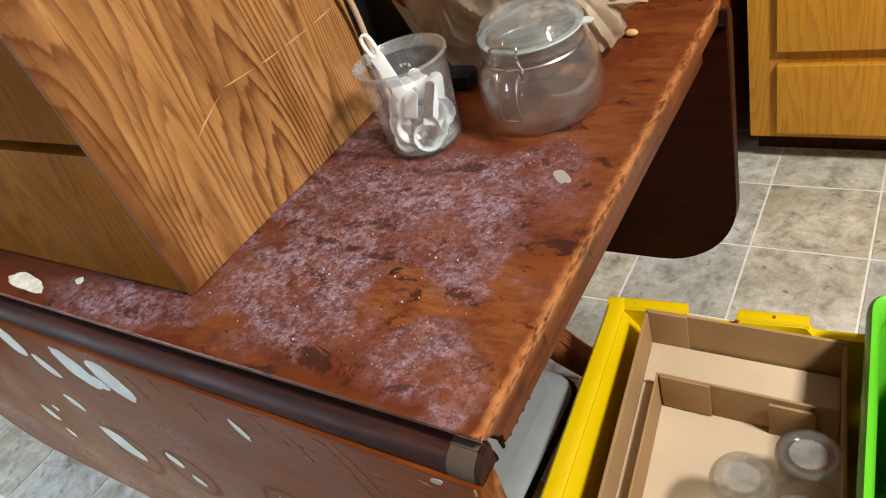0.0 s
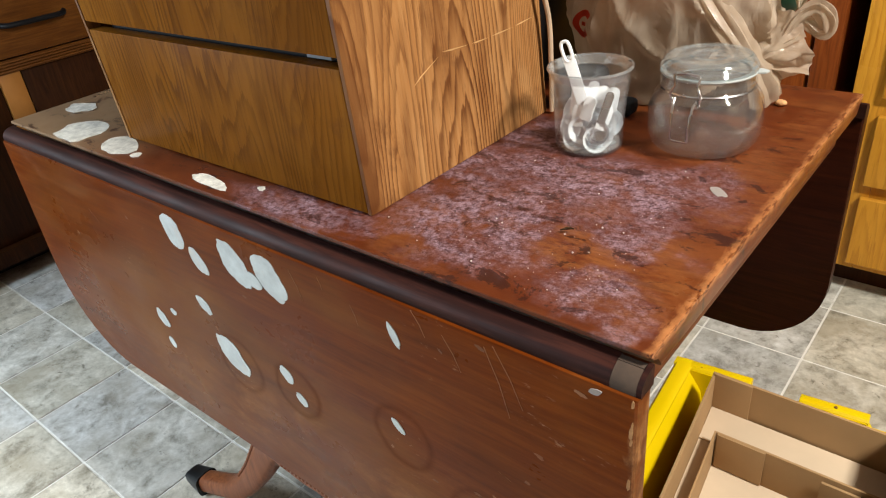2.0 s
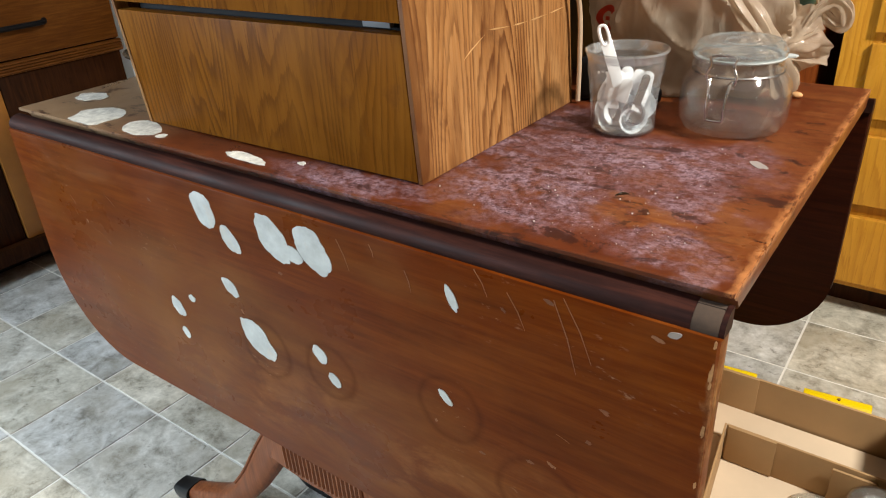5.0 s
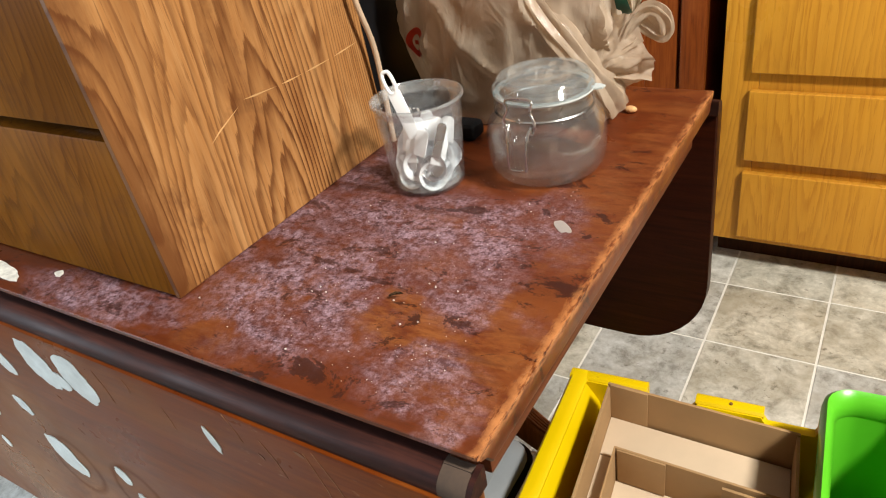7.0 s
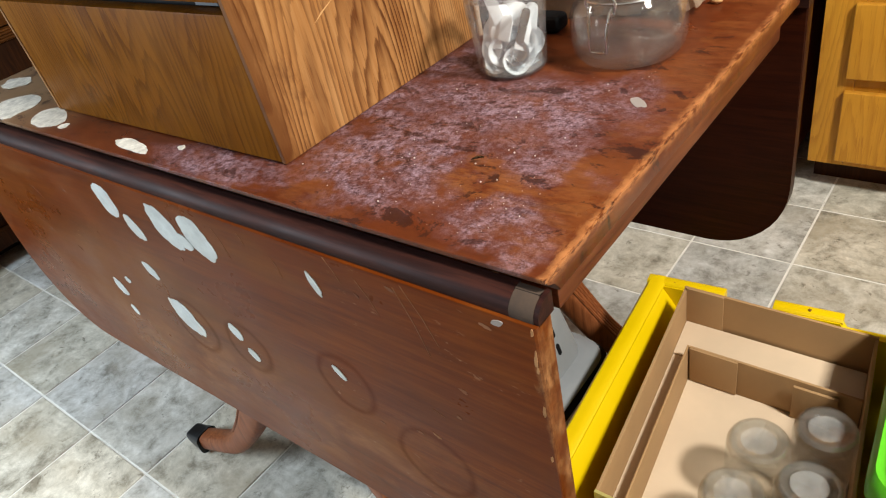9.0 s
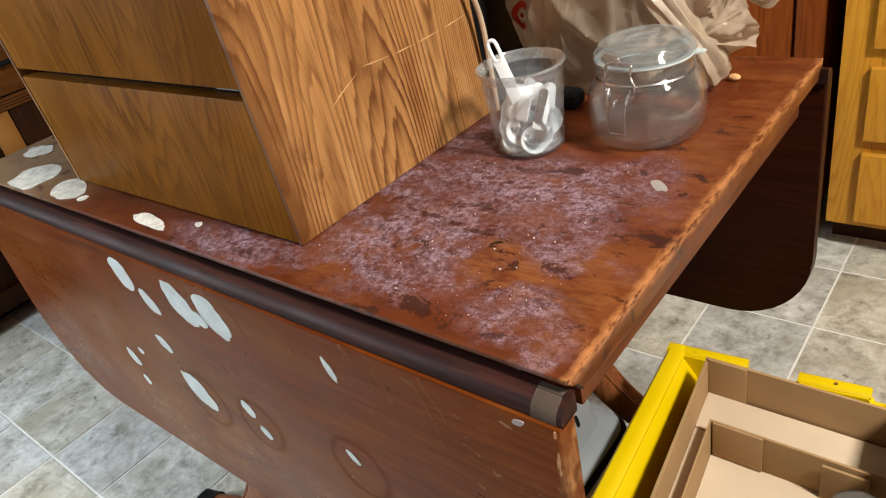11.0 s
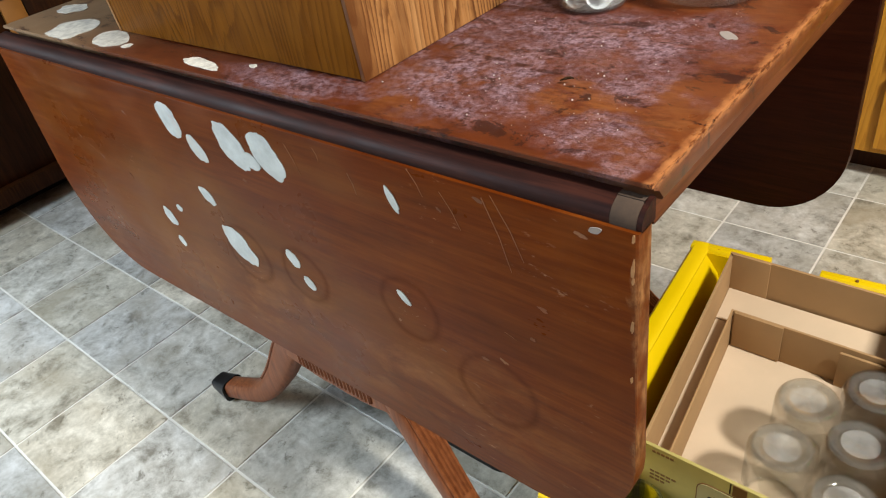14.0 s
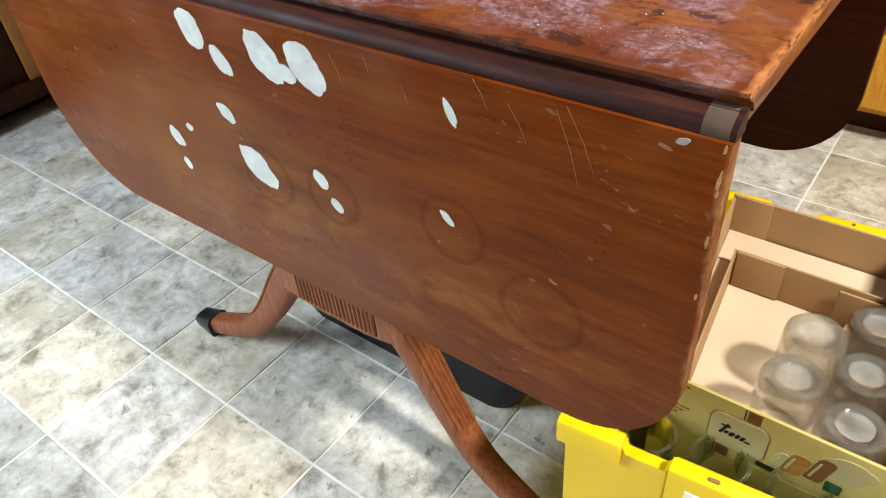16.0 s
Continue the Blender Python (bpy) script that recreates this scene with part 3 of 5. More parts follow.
def rounded(u0, u1, v0, v1, r00=0.0, r10=0.0, r11=0.0, r01=0.0, n=10):
    """A rectangle with its corners rounded one by one."""
    out = []
    for cu, cv, r, a0 in ((u0 + r00, v0 + r00, r00, 180), (u1 - r10, v0 + r10, r10, 270), (u1 - r11, v1 - r11, r11, 0), (u0 + r01, v1 - r01, r01, 90)):
        for k in range(n + 1 if r else 1):
            a = radians(a0 + 90 * k / n)
            out.append((cu + r * math.cos(a), cv + r * math.sin(a)))
    return out


def blob(cx, cy, a, b, turn, seed, n=22, rough=0.16):
    """An uneven oval outline."""
    c, s = math.cos(radians(turn)), math.sin(radians(turn))
    out = []
    for k in range(n):
        t = 2 * math.pi * k / n
        w = 1 + rough * noise.noise((1.4 * math.cos(t) + seed * 3.7, 1.4 * math.sin(t), seed)) + 0.4 * rough * noise.noise((4 * math.cos(t), 4 * math.sin(t) + seed * 5.1, seed))
        u, v = a * w * math.cos(t), b * w * math.sin(t)
        out.append((cx + c * u - s * v, cy + s * u + c * v))
    return out


# ---- room ----
GX, GY, TILE = -0.0855, -0.0605, 0.2116
X0, X1, Y0, Y1, HIGH = -2.75, 1.75, -1.6, 2.0, 2.4
floor = solo("floor", box(X0 - 0.1, X1 + 0.1, Y0 - 0.1, Y1 + 0.1, -0.1, -0.0012, 0), M_GROUT, "floor of mottled grey beige vinyl tiles with pale joints", "floor", kind="structure")
solo("ceiling", box(X0 - 0.1, X1 + 0.1, Y0 - 0.1, Y1 + 0.1, HIGH, HIGH + 0.1, 0), M_CEIL, "plain white painted ceiling", "ceiling", kind="structure")
solo("wall_north", box(X0 - 0.1, X1 + 0.1, Y1, Y1 + 0.1, 0, HIGH - 0.002, 0), M_WALL, "plain unseen wall in dark brown", "wall", kind="structure")
solo("wall_east", box(X1, X1 + 0.1, Y0, Y1 - 0.002, 0, HIGH - 0.002, 0), M_WALL, "plain unseen wall in dark brown", "wall", kind="structure")
solo("wall_west", box(X0 - 0.1, X0, Y0, Y1 - 0.002, 0, HIGH - 0.002, 0), M_WALL, "plain unseen wall in dark brown", "wall", kind="structure")
south = box(X0 - 0.1, -2.62, Y0 - 0.1, Y0 - 0.002, 0, HIGH - 0.002, 0)
box(-1.48, X1 + 0.1, Y0 - 0.1, Y0 - 0.002, 0, HIGH - 0.002, 0, south)
box(-2.62, -1.48, Y0 - 0.1, Y0 - 0.002, 0, 0.78, 0, south)
box(-2.62, -1.48, Y0 - 0.1, Y0 - 0.002, 1.92, HIGH - 0.002, 0, south)
solo("wall_south", south, M_WALL, "plain unseen wall in dark brown with a window opening", "wall", kind="structure")


# ---- drop-leaf table ----
W, D, H = 0.935, 0.524, 0.74
table = thing("drop_leaf_table", (-W / 2, D / 2, 0), "worn reddish mahogany drop-leaf table with stained top and white paint spots", "table")
top = part("tabletop", slab([(0.0, H - 0.0005), (0.0, H - 0.0035), (0.003, H - 0.0045), (0.011, H - 0.009), (0.015, H - 0.019), (D - 0.015, H - 0.019), (D - 0.011, H - 0.009), (D - 0.003, H - 0.0045), (D, H - 0.0035), (D, H - 0.0005), (D - 0.0006, H), (0.0006, H)], lambda u, v, d: (d, u, v), -W, 0.0, 0.0012), M_TOP, table, "scuffed reddish brown top covered in grey dust")
part("apron", box(-0.06, -0.012, 0.03, D - 0.03, 0.688, H - 0.02, 0.002), M_APRON, table)
part("apron", box(-W + 0.012, -W + 0.06, 0.03, D - 0.03, 0.688, H - 0.02, 0.002), M_APRON, table)
part("apron", box(-W + 0.07, -0.07, 0.032, 0.052, 0.688, H - 0.02, 0.002), M_APRON, table)
part("apron", box(-W + 0.07, -0.07, D - 0.052, D - 0.032, 0.688, H - 0.02, 0.002), M_APRON, table)

FACE = -0.0155
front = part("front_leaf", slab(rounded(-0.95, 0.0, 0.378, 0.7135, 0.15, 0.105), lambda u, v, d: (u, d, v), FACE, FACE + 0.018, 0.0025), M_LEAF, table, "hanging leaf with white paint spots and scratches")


def rule_joint(bm, x0, x1, face, back):
    """The moulded upper edge of a hanging leaf: a fillet and a quarter round."""
    sign = 1 if back > face else -1
    prof = [(face + sign * 0.003, 0.7125), (face + sign * 0.003, 0.7165)]
    for k in range(9):
        a = radians(90 * k / 8)
        prof.append((face + sign * (0.003 + 0.0165 * (1 - math.cos(a))), 0.7165 + 0.0125 * math.sin(a)))
    prof += [(back, 0.729), (back, 0.7125)]
    return slab(prof, lambda u, v, d: (d, u, v), x0, x1, 0.0, bm)


part("rule_joint", rule_joint(None, -0.95, -0.0218, FACE, 0.0055), M_ROLL, front, "dark rounded hinge moulding")
part("rule_joint", rule_joint(None, -0.0035, 0.0, FACE, 0.0055), M_ROLL, front)
part("worn_joint_end", rule_joint(None, -0.0216, -0.0037, FACE - 0.0002, -0.0018), M_RAW, front, "bare worn end of the moulding")
rear = part("rear_leaf", slab(rounded(-0.95, 0.006, 0.386, 0.7135, 0.13, 0.1), lambda u, v, d: (u, d, v), D + 0.001, D + 0.019, 0.0025), M_UNDER, table, "rear leaf hanging down, its underside coloured dark for shade")
part("rule_joint", rule_joint(None, -0.95, 0.006, D + 0.019, D - 0.002), M_ROLL, rear)
LEAF_SPOTS = [(-0.5365, 0.6855, 0.0235, 0.0165, -60), (-0.5, 0.658, 0.019, 0.011, -45), (-0.43, 0.678, 0.03, 0.0185, -50), (-0.374, 0.679, 0.0305, 0.0195, -48),
              (-0.518, 0.595, 0.016, 0.0085, -35), (-0.636, 0.531, 0.016, 0.01, -50), (-0.601, 0.554, 0.007, 0.005, 0), (-0.633, 0.494, 0.0092, 0.0065, -50),
              (-0.487, 0.537, 0.033, 0.0185, -42), (-0.387, 0.554, 0.0135, 0.0085, -50), (-0.37, 0.528, 0.0105, 0.007, -40), (-0.213, 0.678, 0.0135, 0.0045, 114),
              (-0.226, 0.569, 0.0105, 0.0042, 135), (-0.03, 0.7075, 0.005, 0.0024, -160), (-0.402, 0.667, 0.014, 0.009, -20)]
TOP_SPOTS = [(-0.888, 0.079, 0.0276, 0.017, -178), (-0.789, 0.029, 0.0411, 0.0333, 177), (-0.687, 0.026, 0.037, 0.0187, 165), (-0.639, 0.019, 0.0072, 0.0061, 176), (-0.493, 0.018, 0.0317, 0.0082, 175), (-0.426, 0.034, 0.0054, 0.0039, 162), (-0.046, 0.229, 0.0103, 0.0052, 138)]
for k, (cx, cz, a, b, turn) in enumerate(LEAF_SPOTS):
    part("paint_spot", slab(blob(cx, cz, 0.93 * a, 0.97 * b, turn, k + 1.0, 48, 0.2), lambda u, v, d: (u, d, v), FACE - 0.0004 - 0.00003 * k, FACE + 0.001), M_SPOT if k not in (13, 15) else M_SPOT_PALE, front)
for k, (cx, cy, a, b, turn) in enumerate(TOP_SPOTS):
    part("paint_spot", slab(blob(cx, cy, a, b, turn, k + 40.0, 22, 0.3), lambda u, v, d: (u, v, d), H - 0.001, H + 0.0004), M_SPOT_TOP if k < 6 else M_SPOT_PALE, top)
for x, z, dx, dz in ((-0.112, 0.71, 0.024, -0.05), (-0.12, 0.706, 0.02, -0.06), (-0.19, 0.712, 0.012, -0.022), (-0.262, 0.69, 0.006, -0.02), (-0.74, 0.66, 0.018, -0.014), (-0.79, 0.6, 0.014, -0.004), (-0.83, 0.64, 0.008, -0.012), (-0.3, 0.705, 0.004, -0.012), (-0.16, 0.7, 0.016, -0.03), (-0.34, 0.7, 0.012, -0.03), (-0.115, 0.58, 0.012, -0.004)):
    part("scratch", slab([(x, z), (x + 0.0007, z), (x + 0.55 * dx + 0.0016, z + 0.5 * dz), (x + dx + 0.0003, z + dz), (x + dx, z + dz), (x + 0.55 * dx + 0.0008, z + 0.5 * dz)], lambda u, v, d: (u, d, v), FACE - 0.0003, FACE + 0.001), M_SCRATCH, front)

for k, (cx, cz, a, b, turn) in enumerate([(-0.804, 0.609, 0.0032, 0.0016, -50.0), (-0.762, 0.588, 0.0045, 0.0016, -35.0), (-0.765, 0.534, 0.0045, 0.0014, -65.0), (-0.898, 0.458, 0.0018, 0.0014, 0.0), (-0.427, 0.639, 0.0036, 0.0016, 0.0), (-0.639, 0.675, 0.0032, 0.0016, -20.0), (-0.505, 0.567, 0.0036, 0.0016, -60.0), (-0.609, 0.621, 0.0041, 0.0009, -60.0), (-0.699, 0.575, 0.0036, 0.0014, -40.0), (-0.041, 0.7, 0.0045, 0.0016, -10.0), (-0.075, 0.621, 0.0045, 0.0016, -20.0), (-0.087, 0.585, 0.0031, 0.0016, 0.0), (-0.119, 0.544, 0.0045, 0.0016, -20.0), (-0.139, 0.537, 0.0036, 0.0016, 0.0), (-0.188, 0.522, 0.0031, 0.0016, 0.0), (-0.239, 0.536, 0.0018, 0.0016, 0.0), (-0.163, 0.683, 0.0027, 0.0013, -40.0), (-0.123, 0.703, 0.0045, 0.0016, -20.0)]):
    part("scuff", slab(blob(cx, cz, a, b, turn, k + 90.0, 18, 0.75), lambda u, v, d: (min(u, -0.0026), d, v), FACE - 0.0002 - 0.00001 * k, FACE + 0.001), M_SCUFF if k % 3 else M_SCRATCH, front)


for k, (cz, a, b) in enumerate([(0.709, 0.003, 0.0012), (0.687, 0.007, 0.0016), (0.676, 0.003, 0.001), (0.637, 0.006, 0.0016), (0.586, 0.003, 0.001)]):
    part("chip", slab(blob(-0.0036, cz, a, b, 84, k + 130.0, 18, 0.6), lambda u, v, d: (min(u, -0.0026), d, v), FACE - 0.00035, FACE + 0.001), M_CHIP, front)


def sabre_leg(points, half, thick=0.029):
    """A curved leg of rectangular section, swept down to its toe."""
    path = smooth_path(points, 6)
    own = bmesh.new()
    rings = []
    n = len(path) - 1
    for i, p in enumerate(path):
        ahead = (path[min(i + 1, n)] - path[max(i - 1, 0)]).normalized()
        side = Vector((-ahead.y, ahead.x, 0)).normalized()
        up = side.cross(ahead)
        w, t = half * (1.15 - 0.3 * i / n), thick * (1 - 0.4 * i / n)
        ring = []
        for k in range(16):
            a = 2 * math.pi * k / 16
            cu, cv = math.cos(a), math.sin(a)
            ring.append(own.verts.new(p + side * w * math.copysign(abs(cu) ** 0.55, cu) + up * t * math.copysign(abs(cv) ** 0.55, cv)))
        rings.append(ring)
    for a, b in zip(rings, rings[1:]):
        for k in range(16):
            own.faces.new((a[k], a[(k + 1) % 16], b[(k + 1) % 16], b[k]))
    own.faces.new(rings[0][::-1]), own.faces.new(rings[-1])
    return own


LEG_LINE = [(0.085, 0.275, 0.0), (0.132, 0.21, 0.1), (0.186, 0.128, 0.3), (0.25, 0.062, 0.6), (0.352, 0.024, 1.0)]


def outer_reed(points, across, share=0.62):
    """A rounded rib along the outer face of a leg, from its head to past its middle."""
    path = smooth_path(points, 6)
    last = int(share * (len(path) - 1))
    out = []
    for i in range(last + 1):
        ahead = (path[i + 1] - path[max(i - 1, 0)]).normalized()
        side = Vector((-ahead.y, ahead.x, 0)).normalized()
        deep = 0.0285 * (1 - 0.4 * i / (len(path) - 1))
        out.append(path[i] - side.cross(ahead) * (deep - 0.0006) + side * across * (1 - 0.25 * i / len(path)))
    return tube(out, 0.0031, 6)


for mid_x, y_mid, y_toe in ((-0.515, 0.083, 0.048), (-0.455, 0.508, 0.59)):
    for s in (-1, 1):
        line = [(mid_x + s * off, y_mid + share * (y_toe - y_mid), z) for off, z, share in LEG_LINE]
        leg = part("leg", sabre_leg(line, 0.0205, 0.0285), M_LEG, table)
        part("toe_cap", sabre_leg([(mid_x + s * 0.345, y_toe + 0.001, 0.0235), (mid_x + s * 0.365, y_toe, 0.0225), (mid_x + s * 0.389, y_toe - 0.001, 0.0215)], 0.0205, 0.0225), M_CAP, leg, "dark metal toe cap")
        for q in (-2, -1, 0, 1, 2):
            part("reed", outer_reed(line, 0.0076 * q), M_LEG, leg)
    yoke = [(mid_x - 0.13, 0.222), (mid_x - 0.105, 0.228), (mid_x - 0.075, 0.222), (mid_x - 0.05, 0.212), (mid_x - 0.025, 0.218), (mid_x, 0.212), (mid_x + 0.025, 0.218), (mid_x + 0.05, 0.212), (mid_x + 0.075, 0.222), (mid_x + 0.105, 0.228), (mid_x + 0.13, 0.218), (mid_x + 0.11, 0.27), (mid_x + 0.05, 0.3), (mid_x - 0.05, 0.3), (mid_x - 0.11, 0.27)]
    part("yoke", slab(yoke, lambda u, v, d: (u, d, v), y_mid - 0.024, y_mid + 0.024, 0.004), M_LEG, table)
    for q in range(-9, 10):
        part("reed", tube([(mid_x + q * 0.0083, y_mid - 0.0245, 0.226), (mid_x + q * 0.0083, y_mid - 0.0245, 0.292)], 0.0036, 6), M_LEG, table)
    part("column", lathe([(0.0, 0.0), (0.035, 0.0), (0.04, 0.03), (0.026, 0.06), (0.03, 0.16), (0.038, 0.2), (0.03, 0.25), (0.045, 0.3), (0.045, 0.36), (0, 0.36)], (mid_x, y_mid, 0.295), 24), M_LEG, table)

# ---- plywood cabinet on the table ----
BX0, BX1, BY0, BY1, BZ1 = -0.7, -0.284, 0.046, 0.335, 1.14
SCRAPES = [(0.124, 0.834, 0.1614, 0.8501), (0.168, 0.853, 0.2062, 0.8496), (0.213, 0.849, 0.2402, 0.8481), (0.245, 0.848, 0.2807, 0.848), (0.287, 0.848, 0.3219, 0.8497)]
cabinet = thing("plywood_cabinet", ((BX0 + BX1) / 2, (BY0 + BY1) / 2, H), "small oak plywood cabinet with two drawer fronts on the table", "cabinet")


def leant(bm):
    """The cabinet narrows a little upwards."""
    for v in bm.verts:
        v.co.x += -0.05 * (v.co.z - H) * (1 if v.co.x > -0.48 else 2.6)
    return bm


part("side_panel", leant(box(BX1 - 0.005, BX1, BY0, BY1, H + 0.0005, BZ1, 0.0004, None, 1)), M_PLY, cabinet, "oak plywood side with cathedral grain")
part("side_panel", leant(box(BX0, BX0 + 0.005, BY0, BY1, H + 0.0005, BZ1, 0.0015)), M_PLY_EDGE, cabinet)
part("top_panel", leant(box(BX0 + 0.019, BX1 - 0.019, BY0, BY1, BZ1 - 0.018, BZ1, 0.0015)), M_PLY_EDGE, cabinet)
part("back_panel", leant(box(BX0 + 0.019, BX1 - 0.019, BY1 - 0.008, BY1, H + 0.001, BZ1 - 0.02, 0)), M_BLACK, cabinet)
part("bottom_panel", leant(box(BX0 + 0.019, BX1 - 0.019, BY0 + 0.02, BY1 - 0.01, H + 0.001, H + 0.012, 0)), M_PLY_EDGE, cabinet)
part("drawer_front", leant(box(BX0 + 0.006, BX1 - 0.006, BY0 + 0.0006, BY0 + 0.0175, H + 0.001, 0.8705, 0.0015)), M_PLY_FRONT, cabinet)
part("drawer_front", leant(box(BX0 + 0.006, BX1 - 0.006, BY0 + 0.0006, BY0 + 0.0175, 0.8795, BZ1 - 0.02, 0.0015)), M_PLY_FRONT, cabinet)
# added black sheet: the shade seen through the drawer gap
part("inner_board", leant(box(BX0 + 0.02, BX1 - 0.02, BY0 + 0.022, BY0 + 0.03, H + 0.013, BZ1 - 0.02, 0)), M_BLACK, cabinet)
# grey strip painted in for the bluish reflection at the gap's right end
part("metal_tab", leant(box(-0.343, -0.312, BY0 + 0.014, BY0 + 0.02, 0.872, 0.8775, 0.0004)), M_GREY, cabinet)

for y0, z0, y1, z1 in SCRAPES:
    part("scrape", leant(slab([(y0, z0), (y0 + 0.3 * (y1 - y0), z0 + 0.36 * (z1 - z0) - 0.0008), (y1, z1), (y0 + 0.3 * (y1 - y0), z0 + 0.36 * (z1 - z0) + 0.0007)], lambda u, v, d: (d, u, v), BX1 - 0.001, BX1 + 0.0003)), M_SCRAPE, cabinet)

coffee = thing("black_appliance", (-0.4, 0.43, H), "black plastic countertop appliance standing behind the plywood cabinet", "appliance")
part("housing", box(-0.47, -0.332, 0.35, 0.51, H + 0.004, 1.12, 0.014, None, 3), M_BLACK, coffee)
for x in (-0.455, -0.36):
    for y in (0.365, 0.48):
        part("foot", lathe([(0, 0.0), (0.008, 0.0), (0.009, 0.0042), (0, 0.0042)], (x, y, H), 14), M_BLACK, coffee)
adapter = thing("power_adapter", (-0.235, 0.362, H), "small black plastic power adapter with a beige cord, behind the glass", "adapter")
part("case", box(-0.283, -0.224, 0.342, 0.376, H + 0.0002, 0.79, 0.009, None, 4), M_BLACK, adapter)
# added black block, stands for the shadow under the bag
part("plug", box(-0.2235, -0.19, 0.352, 0.376, H + 0.0002, 0.758, 0.007, None, 3), M_BLACK, adapter)
part("cord", tube(smooth_path([(-0.287, 0.322, 1.2), (-0.285, 0.315, 1.0), (-0.279, 0.318, 0.9), (-0.2735, 0.327, 0.845), (-0.273, 0.329, 0.79), (-0.275, 0.332, 0.7435)], 8), 0.0028, 10), M_CORD, adapter, "thin beige cord hanging down the cabinet's side")
for k in range(3):
    part("rating_bar", box(-0.256 + k * 0.005, -0.2535 + k * 0.005, 0.3412, 0.3419, 0.7745 + 0.002 * (k % 2), 0.7775, 0), M_PAPER, adapter)

# ---- tumbler with measuring spoons ----
GC = (-0.192, 0.268, H)
tumbler = thing("glass_tumbler", GC, "clear faceted glass tumbler holding white measuring spoons, on the table", "glass")


def facets(a, r, z):
    """Ten flat, slightly hollow sides under a round rim."""
    k = 2 * math.pi / 10
    off = abs((a % k) - k / 2) / (k / 2)
    low = min(1, max(0, (0.056 - z) / 0.006)) * min(1, max(0, (z - 0.002) / 0.004))
    return r * (1 - low * 0.085 * (1 - off**2.2))


part("bowl", lathe([(0, 0.0), (0.029, 0.0), (0.0325, 0.003), (0.0342, 0.028), (0.0362, 0.05), (0.0372, 0.06), (0.038, 0.074)], GC, 120, None, facets), M_GLASS, tumbler)
part("inside_wall", lathe([(0, 0.011), (0.027, 0.012), (0.0305, 0.018), (0.0322, 0.03), (0.034, 0.052), (0.0352, 0.062), (0.036, 0.074)], GC, 60), M_GLASS, tumbler)
part("rim", lathe([(0.038, 0.074), (0.0395, 0.0795), (0.0412, 0.0818), (0.0408, 0.0835), (0.039, 0.0838), (0.0374, 0.0815), (0.036, 0.074)], GC, 60), M_RIM, tumbler, "thick rounded glass rim")
part("base", lathe([(0, 0.0015), (0.0275, 0.002), (0.0305, 0.005), (0.029, 0.0095), (0, 0.0095)], GC, 60), M_RIM, tumbler, "thick glass base")


def spoon(eye, tip, bowl_r, wide=0.006, slot=True, facing=(0.25, -1, 0.35)):
    """A measuring spoon: a strap handle with a slot near its end, and a round cup."""
    a, b = Vector(eye), Vector(tip)
    length = (b - a).length
    own = bmesh.new()
    lathe([(0, -bowl_r * 0.75), (bowl_r * 0.5, -bowl_r * 0.68), (bowl_r * 0.85, -bowl_r * 0.42), (bowl_r, 0.0), (bowl_r * 1.08, 0.001), (bowl_r * 0.9, -0.001), (bowl_r * 0.75, -bowl_r * 0.4), (0, -bowl_r * 0.6)], (0, 0, 0), 28, own)
    if slot:
        slab(rounded(bowl_r * 0.8, length - wide * 3.6, -wide, wide), lambda u, v, d: (u, v, d), -0.0012, 0.0012, 0.0005, own)
        hoop = [(length - wide * 2.1 + (wide * 1.7) * math.copysign(abs(math.cos(t)) ** 0.7, math.cos(t)), wide * 0.72 * math.copysign(abs(math.sin(t)) ** 0.6, math.sin(t)), 0) for t in (2 * math.pi * k / 28 for k in range(28))]
        tube(hoop, wide * 0.3, 8, own, True)
    else:
        slab(rounded(bowl_r * 0.8, length, -wide, wide, 0, wide * 0.95, wide * 0.95, 0, 6), lambda u, v, d: (u, v, d), -0.001, 0.001, 0.0004, own)
    x = (b - a).normalized()
    z = Vector(facing)
    z = (z - x * z.dot(x)).normalized()
    m = Matrix((x, z.cross(x), z)).transposed().to_4x4()
    own.transform(Matrix.Translation(a) @ m)
    return own


